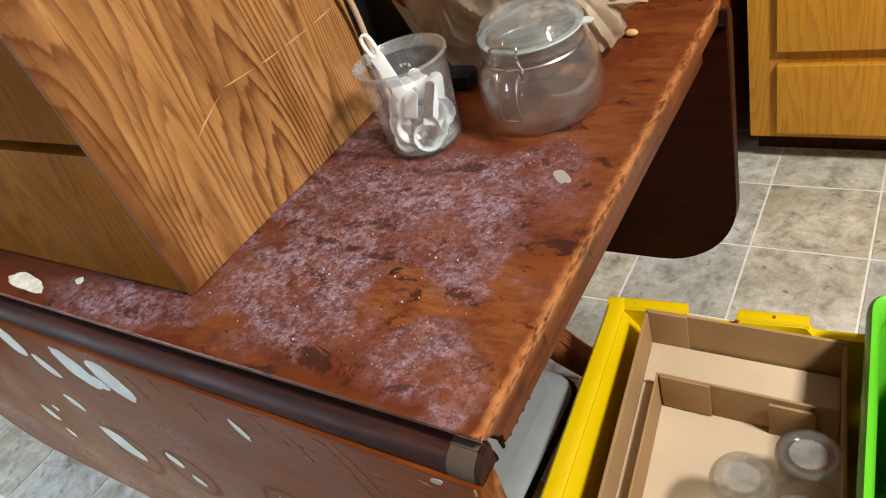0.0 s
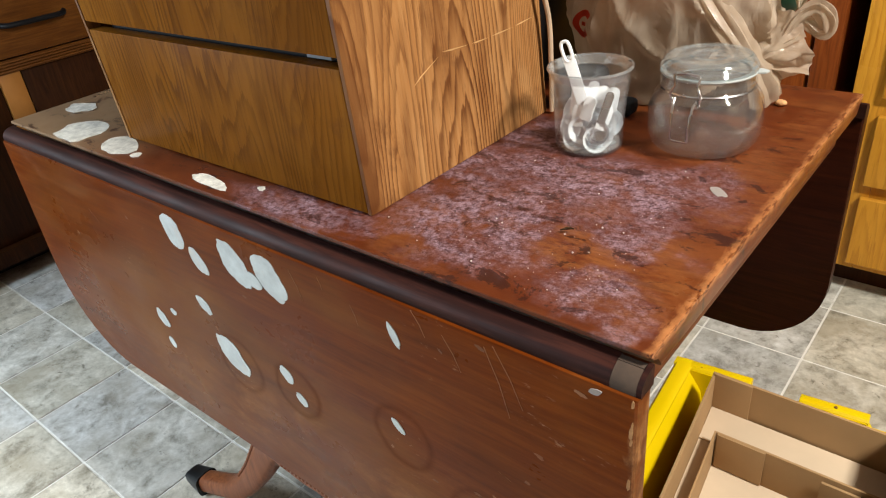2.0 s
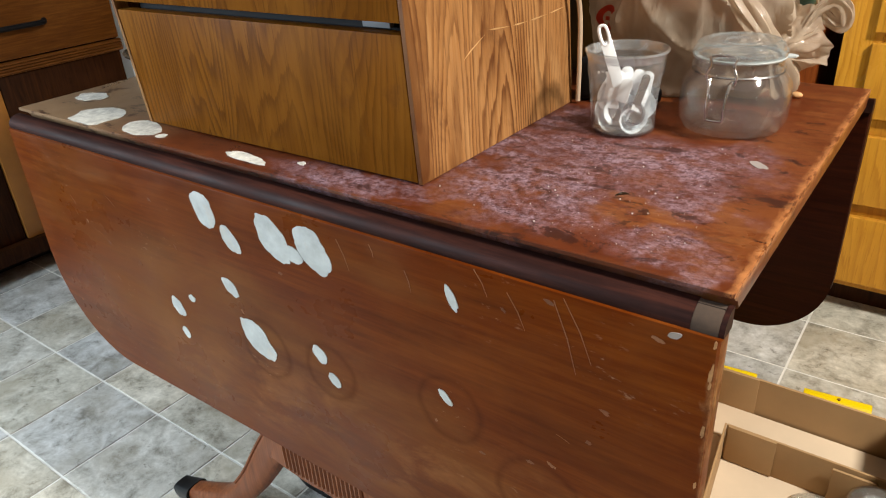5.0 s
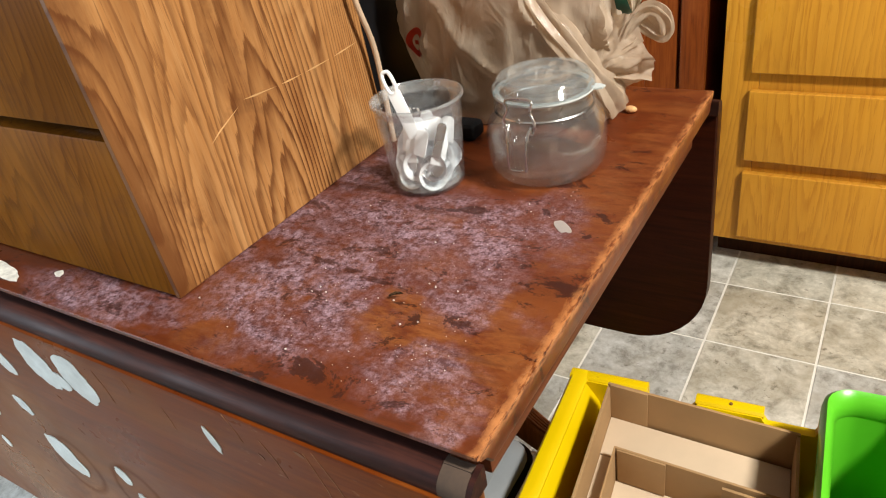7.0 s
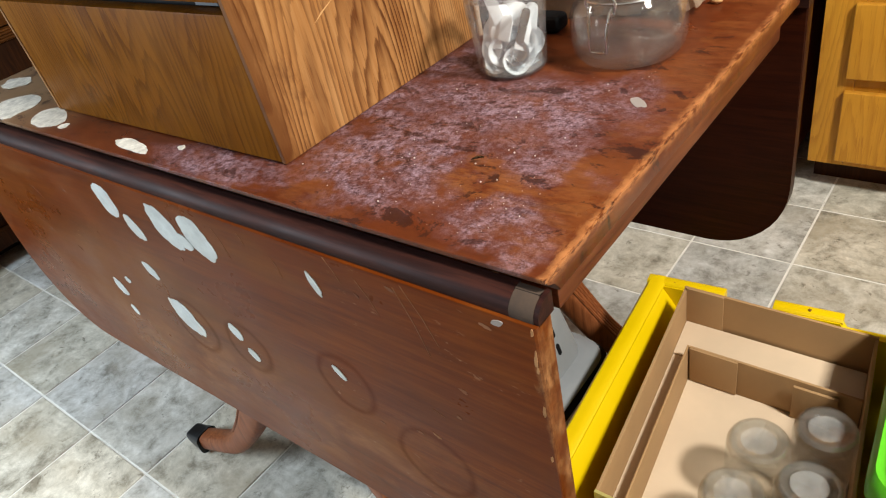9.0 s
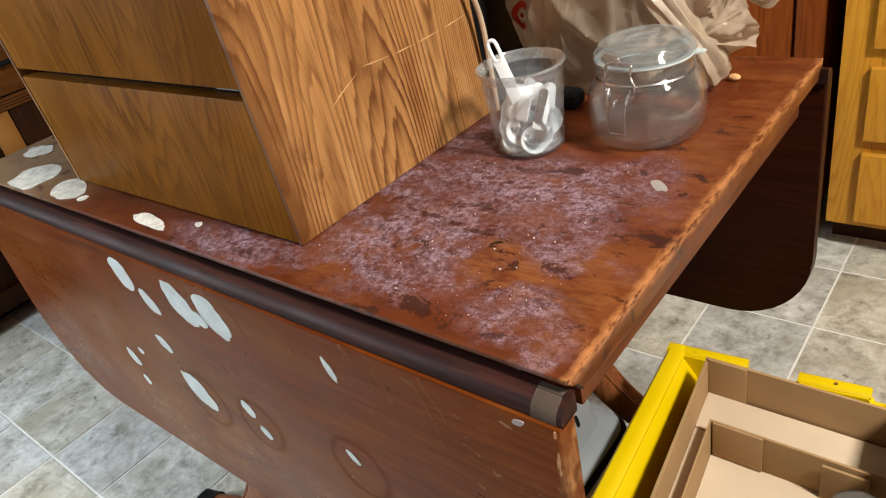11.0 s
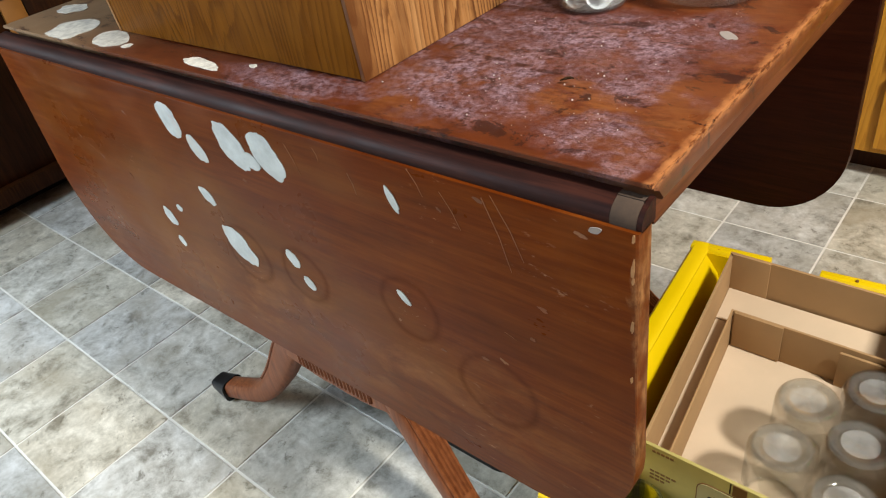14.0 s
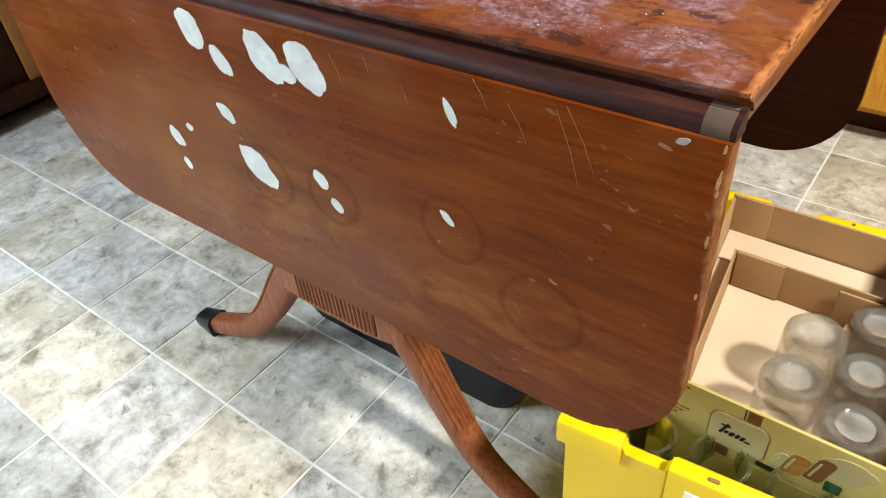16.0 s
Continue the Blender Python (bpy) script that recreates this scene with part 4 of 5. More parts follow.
GROUP = "measuring spoons in the tumbler"
solo("measuring_spoon", spoon((-0.188, 0.262, 0.766), (-0.2205, 0.266, 0.8455), 0.013, 0.0058), M_WHITE, "white plastic measuring spoon with slotted handle, leaning in the tumbler", "measuring spoon", GROUP)
for eye, tip, r, facing in (((-0.206, 0.257, 0.763), (-0.204, 0.268, 0.797), 0.0125, (-0.2, -1, 0.1)), ((-0.207, 0.268, 0.759), (-0.212, 0.279, 0.792), 0.0135, (0.3, -1, 0.2)), ((-0.193, 0.265, 0.757), (-0.199, 0.278, 0.79), 0.0145, (0.2, -1, 0.5)), ((-0.178, 0.262, 0.757), (-0.178, 0.279, 0.79), 0.013, (0.6, -1, 0.2)), ((-0.197, 0.25, 0.756), (-0.2, 0.262, 0.786), 0.0125, (0.0, -1, 0.2)), ((-0.176, 0.252, 0.756), (-0.171, 0.268, 0.786), 0.012, (0.7, -1, 0.1)), ((-0.212, 0.266, 0.756), (-0.216, 0.276, 0.786), 0.0115, (-0.3, -1, 0.1)), ((-0.194, 0.284, 0.768), (-0.2, 0.29, 0.8), 0.0165, (0.2, -1, 0.2)), ((-0.207, 0.275, 0.764), (-0.195, 0.288, 0.794), 0.014, (0.3, -1, 0.4)), ((-0.177, 0.278, 0.765), (-0.175, 0.287, 0.798), 0.0135, (0.4, -1, 0.1)), ((-0.192, 0.252, 0.763), (-0.186, 0.262, 0.795), 0.0125, (0.1, -1, 0.1)), ((-0.182, 0.266, 0.77), (-0.18, 0.276, 0.802), 0.0155, (0.5, -1, 0.3)), ((-0.205, 0.262, 0.776), (-0.208, 0.272, 0.8), 0.014, (-0.3, -1, 0.4))):
    solo("measuring_spoon", spoon(eye, tip, r, 0.006, False, facing), M_WHITE, "white plastic measuring cup resting in the tumbler", "measuring spoon", GROUP)
for eye, tip, r, facing in (((-0.197, 0.271, 0.765), (-0.206, 0.281, 0.797), 0.0215, (0.3, -0.8, 0.55)), ((-0.187, 0.268, 0.762), (-0.182, 0.284, 0.793), 0.02, (0.5, -0.8, 0.35))):
    solo("measuring_spoon", spoon(eye, tip, r, 0.0065, False, facing), M_WHITE, "larger white plastic measuring cup nested in the tumbler", "measuring spoon", GROUP)
solo("teaspoon", spoon((-0.1755, 0.2535, 0.763), (-0.17, 0.27, 0.799), 0.011, 0.004, False), M_STEEL, "small shiny metal spoon in the tumbler", "spoon")

# ---- clip-top jar ----
JC = (-0.1, 0.327, H)
jar = thing("clip_top_jar", JC, "squat closed glass storage jar with wire clip on the table", "jar")
part("bowl", lathe([(0.0000, 0.0027), (0.0400, 0.0000), (0.0465, 0.0018), (0.0505, 0.0075), (0.0522, 0.0150), (0.0529, 0.0280), (0.0527, 0.0400), (0.0510, 0.0475), (0.0470, 0.0545), (0.0429, 0.0586), (0.0416, 0.0611), (0.0420, 0.0708), (0.0394, 0.0708), (0.0389, 0.0602), (0.0445, 0.0528), (0.0485, 0.0465), (0.0502, 0.0395), (0.0504, 0.0280), (0.0496, 0.0165), (0.0470, 0.0100), (0.0416, 0.0062), (0.0000, 0.0071)], JC, 64), M_GLASS_JAR, jar)
part("ring", lathe([(0.0420, 0.0620), (0.0438, 0.0628), (0.0438, 0.0650), (0.0420, 0.0659)], JC, 48), M_GLASS_JAR, jar)
part("seal", lathe([(0.0381, 0.0718), (0.0432, 0.0718), (0.0438, 0.0729), (0.0432, 0.074), (0.0381, 0.074)], JC, 48), M_SEAL, jar, "white rubber seal")
part("seal_tab", slab([(0.042, -0.007), (0.05, -0.005), (0.0525, 0), (0.048, 0.0043), (0.0389, 0.0070)], lambda u, v, d: (JC[0] + u * math.cos(0.25) - v * math.sin(0.25), JC[1] + u * math.sin(0.25) + v * math.cos(0.25), H + d), 0.0717, 0.0739, 0.0006), M_SEAL, jar)
part("lid", lathe([(0.0000, 0.0858), (0.0140, 0.0860), (0.0150, 0.0872), (0.0170, 0.0873), (0.0180, 0.0862), (0.0290, 0.0866), (0.0305, 0.0880), (0.0345, 0.0880), (0.0385, 0.0866), (0.0408, 0.0838), (0.0416, 0.0801), (0.0438, 0.0788), (0.0443, 0.0748), (0.0381, 0.0745), (0.0336, 0.0805), (0.0177, 0.0827), (0.0000, 0.0830)], JC, 64), M_LID, jar, "thick ringed glass lid")
part("wire_band", lathe([(0.0429, 0.0580), (0.0440, 0.0590), (0.0429, 0.0601), (0.0419, 0.0590)], JC, 48), M_STEEL, jar)


def on_jar(angle, r, z, side=0.0):
    a = radians(angle)
    return (JC[0] + r * math.cos(a) - side * math.sin(a), JC[1] + r * math.sin(a) + side * math.cos(a), JC[2] + z)


CL = 268
part("bail", tube(smooth_path([on_jar(CL, 0.0460, 0.0531, -0.0115), on_jar(CL, 0.0482, 0.0620, -0.0142), on_jar(CL, 0.0469, 0.0708, -0.0106), on_jar(CL, 0.0465, 0.0783, -0.0119), on_jar(CL, 0.0443, 0.0801, -0.0071), on_jar(CL, 0.0447, 0.0801, 0.0071), on_jar(CL, 0.0465, 0.0783, 0.0119), on_jar(CL, 0.0469, 0.0708, 0.0106), on_jar(CL, 0.0482, 0.0620, 0.0142), on_jar(CL, 0.0460, 0.0531, 0.0115)], 6), 0.0012, 8), M_STEEL, jar)
part("lever", tube(smooth_path([on_jar(CL, 0.0465, 0.0580, -0.0102), on_jar(CL, 0.0522, 0.0513, -0.0093), on_jar(CL, 0.0562, 0.0354, -0.0084), on_jar(CL, 0.0562, 0.0230, -0.0080), on_jar(CL, 0.0562, 0.0208, -0.0053), on_jar(CL, 0.0562, 0.0208, 0.0053), on_jar(CL, 0.0562, 0.0230, 0.0080), on_jar(CL, 0.0562, 0.0354, 0.0084), on_jar(CL, 0.0522, 0.0513, 0.0093), on_jar(CL, 0.0465, 0.0580, 0.0102)], 6), 0.0012, 8), M_STEEL, jar)
for s in (-1, 1):
    loop = [on_jar(CL, 0.0473 + 0.0025 * math.cos(t), 0.0544 + 0.0031 * math.sin(t), s * 0.011) for t in (2 * math.pi * k / 14 for k in range(14))]
    part("hinge_loop", tube(loop, 0.0012, 8, None, True), M_STEEL, jar)

# ---- plastic bag with vegetables ----
bag = thing("plastic_bag", (-0.19, 0.43, H), "crumpled translucent tan plastic bag tied at one side", "bag")


def bag_point(a, t, out=0.0):
    """A slumped, crumpled sack whose folds run together at the knot."""
    swell = 0.5 + 0.56 * math.sin(math.pi * min(1.0, 0.06 + 0.94 * t) ** 0.75) ** 0.7 * (1 if t < 0.5 else 1 - 0.3 * (t - 0.5))
    x, z = -0.195 + 0.122 * swell * math.cos(a), 0.25 * t
    theta, far = math.atan2(z - 0.05, x + 0.07), math.hypot(z - 0.05, x + 0.07)
    wild = noise.noise((7 * x, 7 * z, 1.7)) + 0.3 * noise.noise((17 * x, 17 * z, 4.1))
    pleat = (1 - abs(math.sin(5.5 * theta + 1.9 * wild))) ** 2 * min(1, far / 0.05) * math.exp(-far / 0.14)
    crease = abs(noise.noise((13 * x, 6 * math.sin(a), 11 * z))) + 0.35 * abs(noise.noise((27 * x, 13 * math.sin(a), 25 * z)))
    r = swell * (1 + 0.1 * noise.noise((2.2 * math.cos(a), 2.2 * math.sin(a), 3 * t))) + 0.22 * pleat - 0.13 * crease + out
    return (-0.195 + 0.118 * r * math.cos(a), 0.452 + 0.068 * r * math.sin(a), H + 0.001 + z)


def bag_body():
    own = bmesh.new()
    seg, high = 220, 90
    rings = [[own.verts.new(bag_point(2 * math.pi * k / seg, i / (high - 1))) for k in range(seg)] for i in range(high)]
    for a, b in zip(rings, rings[1:]):
        for k in range(seg):
            own.faces.new((a[k], a[(k + 1) % seg], b[(k + 1) % seg], b[k]))
    own.faces.new(rings[0][::-1])
    return own


body = part("body", bag_body(), M_BAG, bag)
own = bmesh.new()
arc = []
for k in range(26):
    w = radians(40 + 280 * k / 25)
    arc.append([own.verts.new(bag_point(radians(231) + s * 0.13 * math.cos(w), 0.335 + s * 0.062 * math.sin(w), 0.02)) for s in (0.55, 0.78, 1.0)])
for p, q in zip(arc, arc[1:]):
    for k in range(2):
        own.faces.new((p[k], p[k + 1], q[k + 1], q[k]))
part("printed_mark", own, M_RED, body, "red printed mark")
for a0, t0, da, dt in ((0.0, 0.0, 0.085, 0.009), (0.03, -0.026, 0.05, 0.008)):
    own = bmesh.new()
    strip = [[own.verts.new(bag_point(radians(231) + a0 + da * (k / 6 - 0.5), 0.335 + t0 + w * dt, 0.02)) for w in (-1, 0, 1)] for k in range(7)]
    for p, q in zip(strip, strip[1:]):
        for k in range(2):
            own.faces.new((p[k], p[k + 1], q[k + 1], q[k]))
    part("printed_bar", own, M_RED, body)


def gathered(path, radii, seed, seg=20, folds=5, flat=0.75):
    """A twisted, gathered strip of film."""
    pts = smooth_path(path, 6)
    own = bmesh.new()
    rings, side = [], None
    n = len(pts) - 1
    for i, p in enumerate(pts):
        ahead = (pts[min(i + 1, n)] - pts[max(i - 1, 0)]).normalized()
        side = ahead.orthogonal().normalized() if side is None else (side - ahead * side.dot(ahead)).normalized()
        up = ahead.cross(side)
        f = i / n * (len(radii) - 1)
        lo = min(int(f), len(radii) - 2)
        r = radii[lo] + (radii[lo + 1] - radii[lo]) * (f - lo)
        ring = []
        for k in range(seg):
            a = 2 * math.pi * k / seg
            w = r * (1 + 0.28 * math.sin(folds * a + seed + 0.1 * i) + 0.3 * noise.noise((2 * math.cos(a) + seed, 2 * math.sin(a), 0.25 * i)))
            ring.append(own.verts.new(p + w * (math.cos(a) * side + flat * math.sin(a) * up)))
        rings.append(ring)
    for a, b in zip(rings, rings[1:]):
        for k in range(seg):
            own.faces.new((a[k], a[(k + 1) % seg], b[(k + 1) % seg], b[k]))
    return own


part("tied_end", gathered([(-0.165, 0.405, 0.91), (-0.13, 0.398, 0.86), (-0.1, 0.398, 0.822), (-0.083, 0.405, 0.797), (-0.074, 0.414, 0.772), (-0.07, 0.42, 0.755)], (0.008, 0.011, 0.011, 0.009, 0.017, 0.014), 1.0, 40, 7, 0.5), M_BAG, bag)
part("handle_loop", gathered([(-0.066, 0.432, 0.82), (-0.056, 0.436, 0.838), (-0.044, 0.441, 0.846), (-0.034, 0.445, 0.838), (-0.031, 0.447, 0.824), (-0.04, 0.446, 0.824), (-0.053, 0.442, 0.836)], (0.004, 0.006, 0.0075, 0.0085, 0.007, 0.006, 0.004), 2.0, 36, 6, 0.5), M_BAG, bag)


def film_fan(knot, rim, seed, folds=7, ripple=0.005):
    """A thin sheet of film gathered at the knot and flaring to a loose, rippled rim."""
    edge = smooth_path(rim, 10)
    own = bmesh.new()
    k0, rows, n = Vector(knot), 16, len(edge) - 1
    away = (edge[-1] - k0).cross(edge[0] - k0).normalized()
    grid = []
    for i, q in enumerate(edge):
        row = []
        for j in range(rows + 1):
            f = j / rows
            wave = math.sin(folds * math.pi * i / n + seed) * ripple * f + 1.6 * ripple * noise.noise((6 * i / n + seed, 3 * f, seed))
            q2 = k0.lerp(q, 0.06 + f * (0.94 + 0.07 * noise.noise((9 * i / n, seed, 0))))
            row.append(own.verts.new(q2 + away * wave + Vector((0, 0, 0.004 * f * noise.noise((4 * f, 8 * i / n, seed))))))
        grid.append(row)
    for a, b in zip(grid, grid[1:]):
        for j in range(rows):
            own.faces.new((a[j], a[j + 1], b[j + 1], b[j]))
    return own


KNOT = (-0.088, 0.41, 0.795)
part("loose_film", film_fan(KNOT, [(-0.128, 0.432, 0.85), (-0.108, 0.438, 0.84), (-0.09, 0.44, 0.846), (-0.07, 0.438, 0.845), (-0.056, 0.436, 0.838), (-0.046, 0.434, 0.82)], 1.3, 6, 0.004), M_BAG, bag)
part("loose_film", film_fan(KNOT, [(-0.05, 0.43, 0.824), (-0.037, 0.432, 0.806), (-0.036, 0.432, 0.79), (-0.05, 0.428, 0.782), (-0.064, 0.424, 0.773)], 4.1, 5, 0.004), M_BAG, bag)
part("loose_film", film_fan((-0.056, 0.437, 0.84), [(-0.098, 0.46, 0.93), (-0.082, 0.452, 0.925), (-0.062, 0.45, 0.925), (-0.047, 0.448, 0.9), (-0.042, 0.445, 0.872)], 7.7, 4, 0.004), M_BAG, bag)


def fruit(centre, size, seed):
    own = bmesh.new()
    bmesh.ops.create_uvsphere(own, u_segments=28, v_segments=18, radius=1.0)
    for v in own.verts:
        a = math.atan2(v.co.y, v.co.x)
        w = 1 + 0.025 * math.cos(8 * a) + 0.05 * noise.noise(v.co * 1.5 + Vector((seed, 0, 0)))
        v.co = Vector((centre[0] + v.co.x * size[0] * w, centre[1] + v.co.y * size[1] * w, centre[2] + v.co.z * size[2]))
    return own


solo("squash", fruit((-0.112, 0.452, 0.912), (0.042, 0.03, 0.06), 1.0), M_DKGREEN, "dark green squash poking out of the bag", "squash")
solo("squash", fruit((-0.083, 0.477, 0.858), (0.024, 0.02, 0.028), 4.0), M_TEAL, "smaller mid green squash behind the bag's knot", "squash")
solo("squash", fruit((-0.2, 0.455, 0.785), (0.07, 0.042, 0.042), 7.0), M_DARKPOT, "dark rounded vegetable inside the bag", "squash")

solo("crumb", fruit((-0.065, 0.454, 0.7435), (0.0065, 0.0045, 0.0036), 9.0), M_CRUMB, "small light brown crumb on the table", "crumb")
solo("dried_leaf", slab(blob(-0.122, 0.105, 0.0045, 0.0016, 20, 77.0, 18, 0.9), lambda u, v, d: (u, v, H + d + 0.002 * math.sin(300 * u)), 0.0022, 0.0032), M_DARKPOT, "tiny dark dried scrap on the table", "scrap")
gran = bmesh.new()
rng = random.Random(5)
for k in range(200):
    x, y = -0.05 - abs(rng.gauss(0, 0.11)), 0.02 + rng.random() * 0.28
    if x < -0.275 or (x + 0.096) ** 2 + (y - 0.335) ** 2 < 0.0036 or (x + 0.19) ** 2 + (y - 0.272) ** 2 < 0.0016:
        continue
    s = 0.0003 + 0.0006 * rng.random() ** 4
    bmesh.ops.create_icosphere(gran, subdivisions=1, radius=s, matrix=Matrix.Translation((x, y, H + s * 0.6)))
solo("spilled_granules", gran, M_GRANULE, "fine pale granules spilled over the tabletop", "granules", kind="stuff", smooth=False)

pot = thing("dark_pot", (-0.8, 0.13, H), "small dark glazed pot with a flared lip, behind the cabinet", "pot")
part("bowl", lathe([(0, 0), (0.03, 0), (0.035, 0.008), (0.043, 0.035), (0.047, 0.05), (0.056, 0.056), (0.058, 0.06), (0.055, 0.062), (0.044, 0.055), (0.038, 0.035), (0.028, 0.012), (0, 0.01)], (-0.79, 0.15, H), 40), M_DARKPOT, pot)


# ---- yellow crate with carton and jars ----
CX, CY, CW, CL_, CH, CTURN = -0.123, 0.03, 0.42, 0.485, 0.3, 5.0


def crate_at(u, v, z):
    """Crate places: u along its front, v to the back."""
    c, s = math.cos(radians(CTURN)), math.sin(radians(CTURN))
    return (CX + c * u - s * v, CY + s * u + c * v, z)


def laid(bm):
    for v in bm.verts:
        v.co = crate_at(*v.co)
    return bm


crate = thing("yellow_crate", crate_at(CW / 2, CL_ / 2, 0), "bright yellow plastic crate holding a carton and jars, on the floor", "crate")


def crate_end(v0, v1, corner, grip, grip_end):
    """A short side: raised corners, a dip, and a raised grip."""
    own = bmesh.new()
    line = [(0.0, CH), (0.03, CH), (corner, CH), (corner + 0.006, CH - 0.016), (grip - 0.008, CH - 0.016), (grip, CH - 0.002), (grip_end, CH - 0.002), (grip_end + 0.008, CH - 0.016), (CW - corner - 0.006, CH - 0.016), (CW - corner, CH), (CW, CH)]
    for (a, za), (b, zb) in zip(line, line[1:]):
        lo = [own.verts.new(p) for p in ((a, v0, 0.0), (b, v0, 0.0), (b, v1, 0.0), (a, v1, 0.0))]
        hi = [own.verts.new(p) for p in ((a, v0, za), (b, v0, zb), (b, v1, zb), (a, v1, za))]
        own.faces.new(lo[::-1]), own.faces.new(hi)
        for k in range(4):
            own.faces.new((lo[k], lo[(k + 1) % 4], hi[(k + 1) % 4], hi[k]))
    bmesh.ops.remove_doubles(own, verts=own.verts, dist=1e-5)
    return own


part("end_wall", laid(crate_end(0.0, 0.014, 0.062, 0.118, 0.232)), M_YELLOW, crate)
part("end_wall", laid(crate_end(CL_ - 0.014, CL_, 0.1, 0.17, CW - 0.17)), M_YELLOW, crate)
part("side_wall", laid(slab([(0.0, CH), (0.014, CH), (0.018, CH - 0.004), (0.036, 0.268), (0.05, 0.2), (0.05, 0.0), (0.034, 0.0), (0.012, CH - 0.05)], lambda u, v, d: (u, d, v), 0.0145, CL_ - 0.0145)), M_YELLOW, crate)
part("side_wall", laid(box(CW - 0.016, CW, 0.0145, CL_ - 0.0145, 0, CH, 0.003)), M_YELLOW, crate)
part("bottom", laid(box(0.0165, CW - 0.0165, 0.015, CL_ - 0.015, 0.002, 0.012, 0)), M_YELLOW, crate)
part("rim", laid(slab([(-0.008, CH - 0.03), (-0.001, CH - 0.03), (-0.001, CH - 0.004), (0.019, CH + 0.0005), (0.0185, CH + 0.003), (0.015, CH + 0.0048), (0.006, CH + 0.005), (-0.003, CH + 0.0042), (-0.0065, CH + 0.001), (-0.008, CH - 0.004)], lambda u, v, d: (u, d, v), -0.004, CL_ + 0.004)), M_YELLOW, crate)
for sgn, v, corner, grip, grip_end in ((-1, 0.0, 0.064, 0.115, 0.235), (1, CL_, 0.103, 0.167, CW - 0.167)):
    for u0, u1, z in ((-0.008, corner, CH), (grip, grip_end, CH - 0.002), (CW - corner, CW + 0.006, CH)):
        part("rim", laid(slab([(v - sgn * 0.0115, z - 0.003), (v - sgn * 0.012, z + 0.001), (v - sgn * 0.009, z + 0.0042), (v + sgn * 0.003, z + 0.0045), (v + sgn * 0.007, z + 0.002), (v + sgn * 0.0085, z - 0.003), (v + sgn * 0.0085, z - (0.078 if v == 0.0 and u0 == grip else 0.03)), (v + sgn * 0.001, z - (0.078 if v == 0.0 and u0 == grip else 0.03)), (v + sgn * 0.001, z - 0.003)], lambda a, b, d: (d, a, b), u0, u1, 0.0012)), M_YELLOW, crate)
label = part("barcode_label", laid(box(0.135, 0.23, -0.0106, -0.0088, 0.222, 0.279, 0)), M_PAPER, crate, "white barcode sticker")
rng = random.Random(3)
u = 0.144
while u < 0.222:
    w = rng.choice((0.0008, 0.0012, 0.002, 0.0026))
    part("bar", laid(box(u, u + w, -0.0112, -0.0107, 0.241, 0.274, 0)), M_INK, label)
    u += w + rng.choice((0.001, 0.0015, 0.0022))
for k in range(8):
    part("bar", laid(box(0.15 + k * 0.0092, 0.1562 + k * 0.0092, -0.0112, -0.0107, 0.228, 0.235, 0)), M_INK, label)
for u0, v0, w0 in ((0.02, 0.0, 0.004), (0.152, -0.002, 0.012), (0.206, -0.002, 0.012), (0.03, CL_ - 0.006, 0.004), (0.21, CL_ - 0.006, 0.004)):
    part("rivet_mark", laid(slab(rounded(u0, u0 + w0, v0, v0 + 0.0042, 0.002, 0.002, 0.002, 0.002, 3), lambda u, v, d: (u, v, d), CH + 0.002, CH + 0.0043)), M_BROWNINK, crate)

# carton: an outer tray with an inner one
def carton_at(u, v, z):
    """u along the front, v to the back; the tray is pushed a little out of square."""
    return (-0.063 + u - 0.12 * v, 0.124 + v, z)


def boxed(bm):
    for w in bm.verts:
        w.co = carton_at(*w.co)
    return bm


KW, KL, KT, LEDGE, IN_TOP, IN_FLOOR = 0.24, 0.358, 0.33, 0.272, 0.297, 0.237
carton = thing("cardboard_carton", carton_at(KW / 2, KL / 2, 0.012), "open brown cardboard carton holding upturned canning jars, inside the yellow crate", "carton")
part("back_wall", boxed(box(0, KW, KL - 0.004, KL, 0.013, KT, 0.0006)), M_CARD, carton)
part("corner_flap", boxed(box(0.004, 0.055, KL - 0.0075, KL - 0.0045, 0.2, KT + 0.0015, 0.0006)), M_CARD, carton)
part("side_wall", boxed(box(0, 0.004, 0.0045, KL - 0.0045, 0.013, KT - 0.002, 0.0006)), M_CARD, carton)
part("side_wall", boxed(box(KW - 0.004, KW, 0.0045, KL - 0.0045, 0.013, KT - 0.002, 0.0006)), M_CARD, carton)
face = part("front_wall", boxed(box(0, KW, 0, 0.004, 0.013, KT, 0.0006)), M_PRINT, carton, "olive printed front with a cream badge")
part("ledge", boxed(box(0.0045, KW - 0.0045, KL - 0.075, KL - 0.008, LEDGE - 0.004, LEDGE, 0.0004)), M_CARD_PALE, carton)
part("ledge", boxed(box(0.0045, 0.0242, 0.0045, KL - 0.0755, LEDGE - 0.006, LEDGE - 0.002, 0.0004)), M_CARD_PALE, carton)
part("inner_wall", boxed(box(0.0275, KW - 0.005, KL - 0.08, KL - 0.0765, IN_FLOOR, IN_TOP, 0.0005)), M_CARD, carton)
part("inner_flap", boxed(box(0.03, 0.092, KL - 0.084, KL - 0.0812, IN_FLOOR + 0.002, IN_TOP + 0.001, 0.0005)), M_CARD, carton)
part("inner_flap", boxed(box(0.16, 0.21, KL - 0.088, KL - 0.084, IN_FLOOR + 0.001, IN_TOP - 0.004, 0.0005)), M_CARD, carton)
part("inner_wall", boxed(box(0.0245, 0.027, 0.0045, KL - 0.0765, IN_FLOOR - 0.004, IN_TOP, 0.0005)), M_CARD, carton)
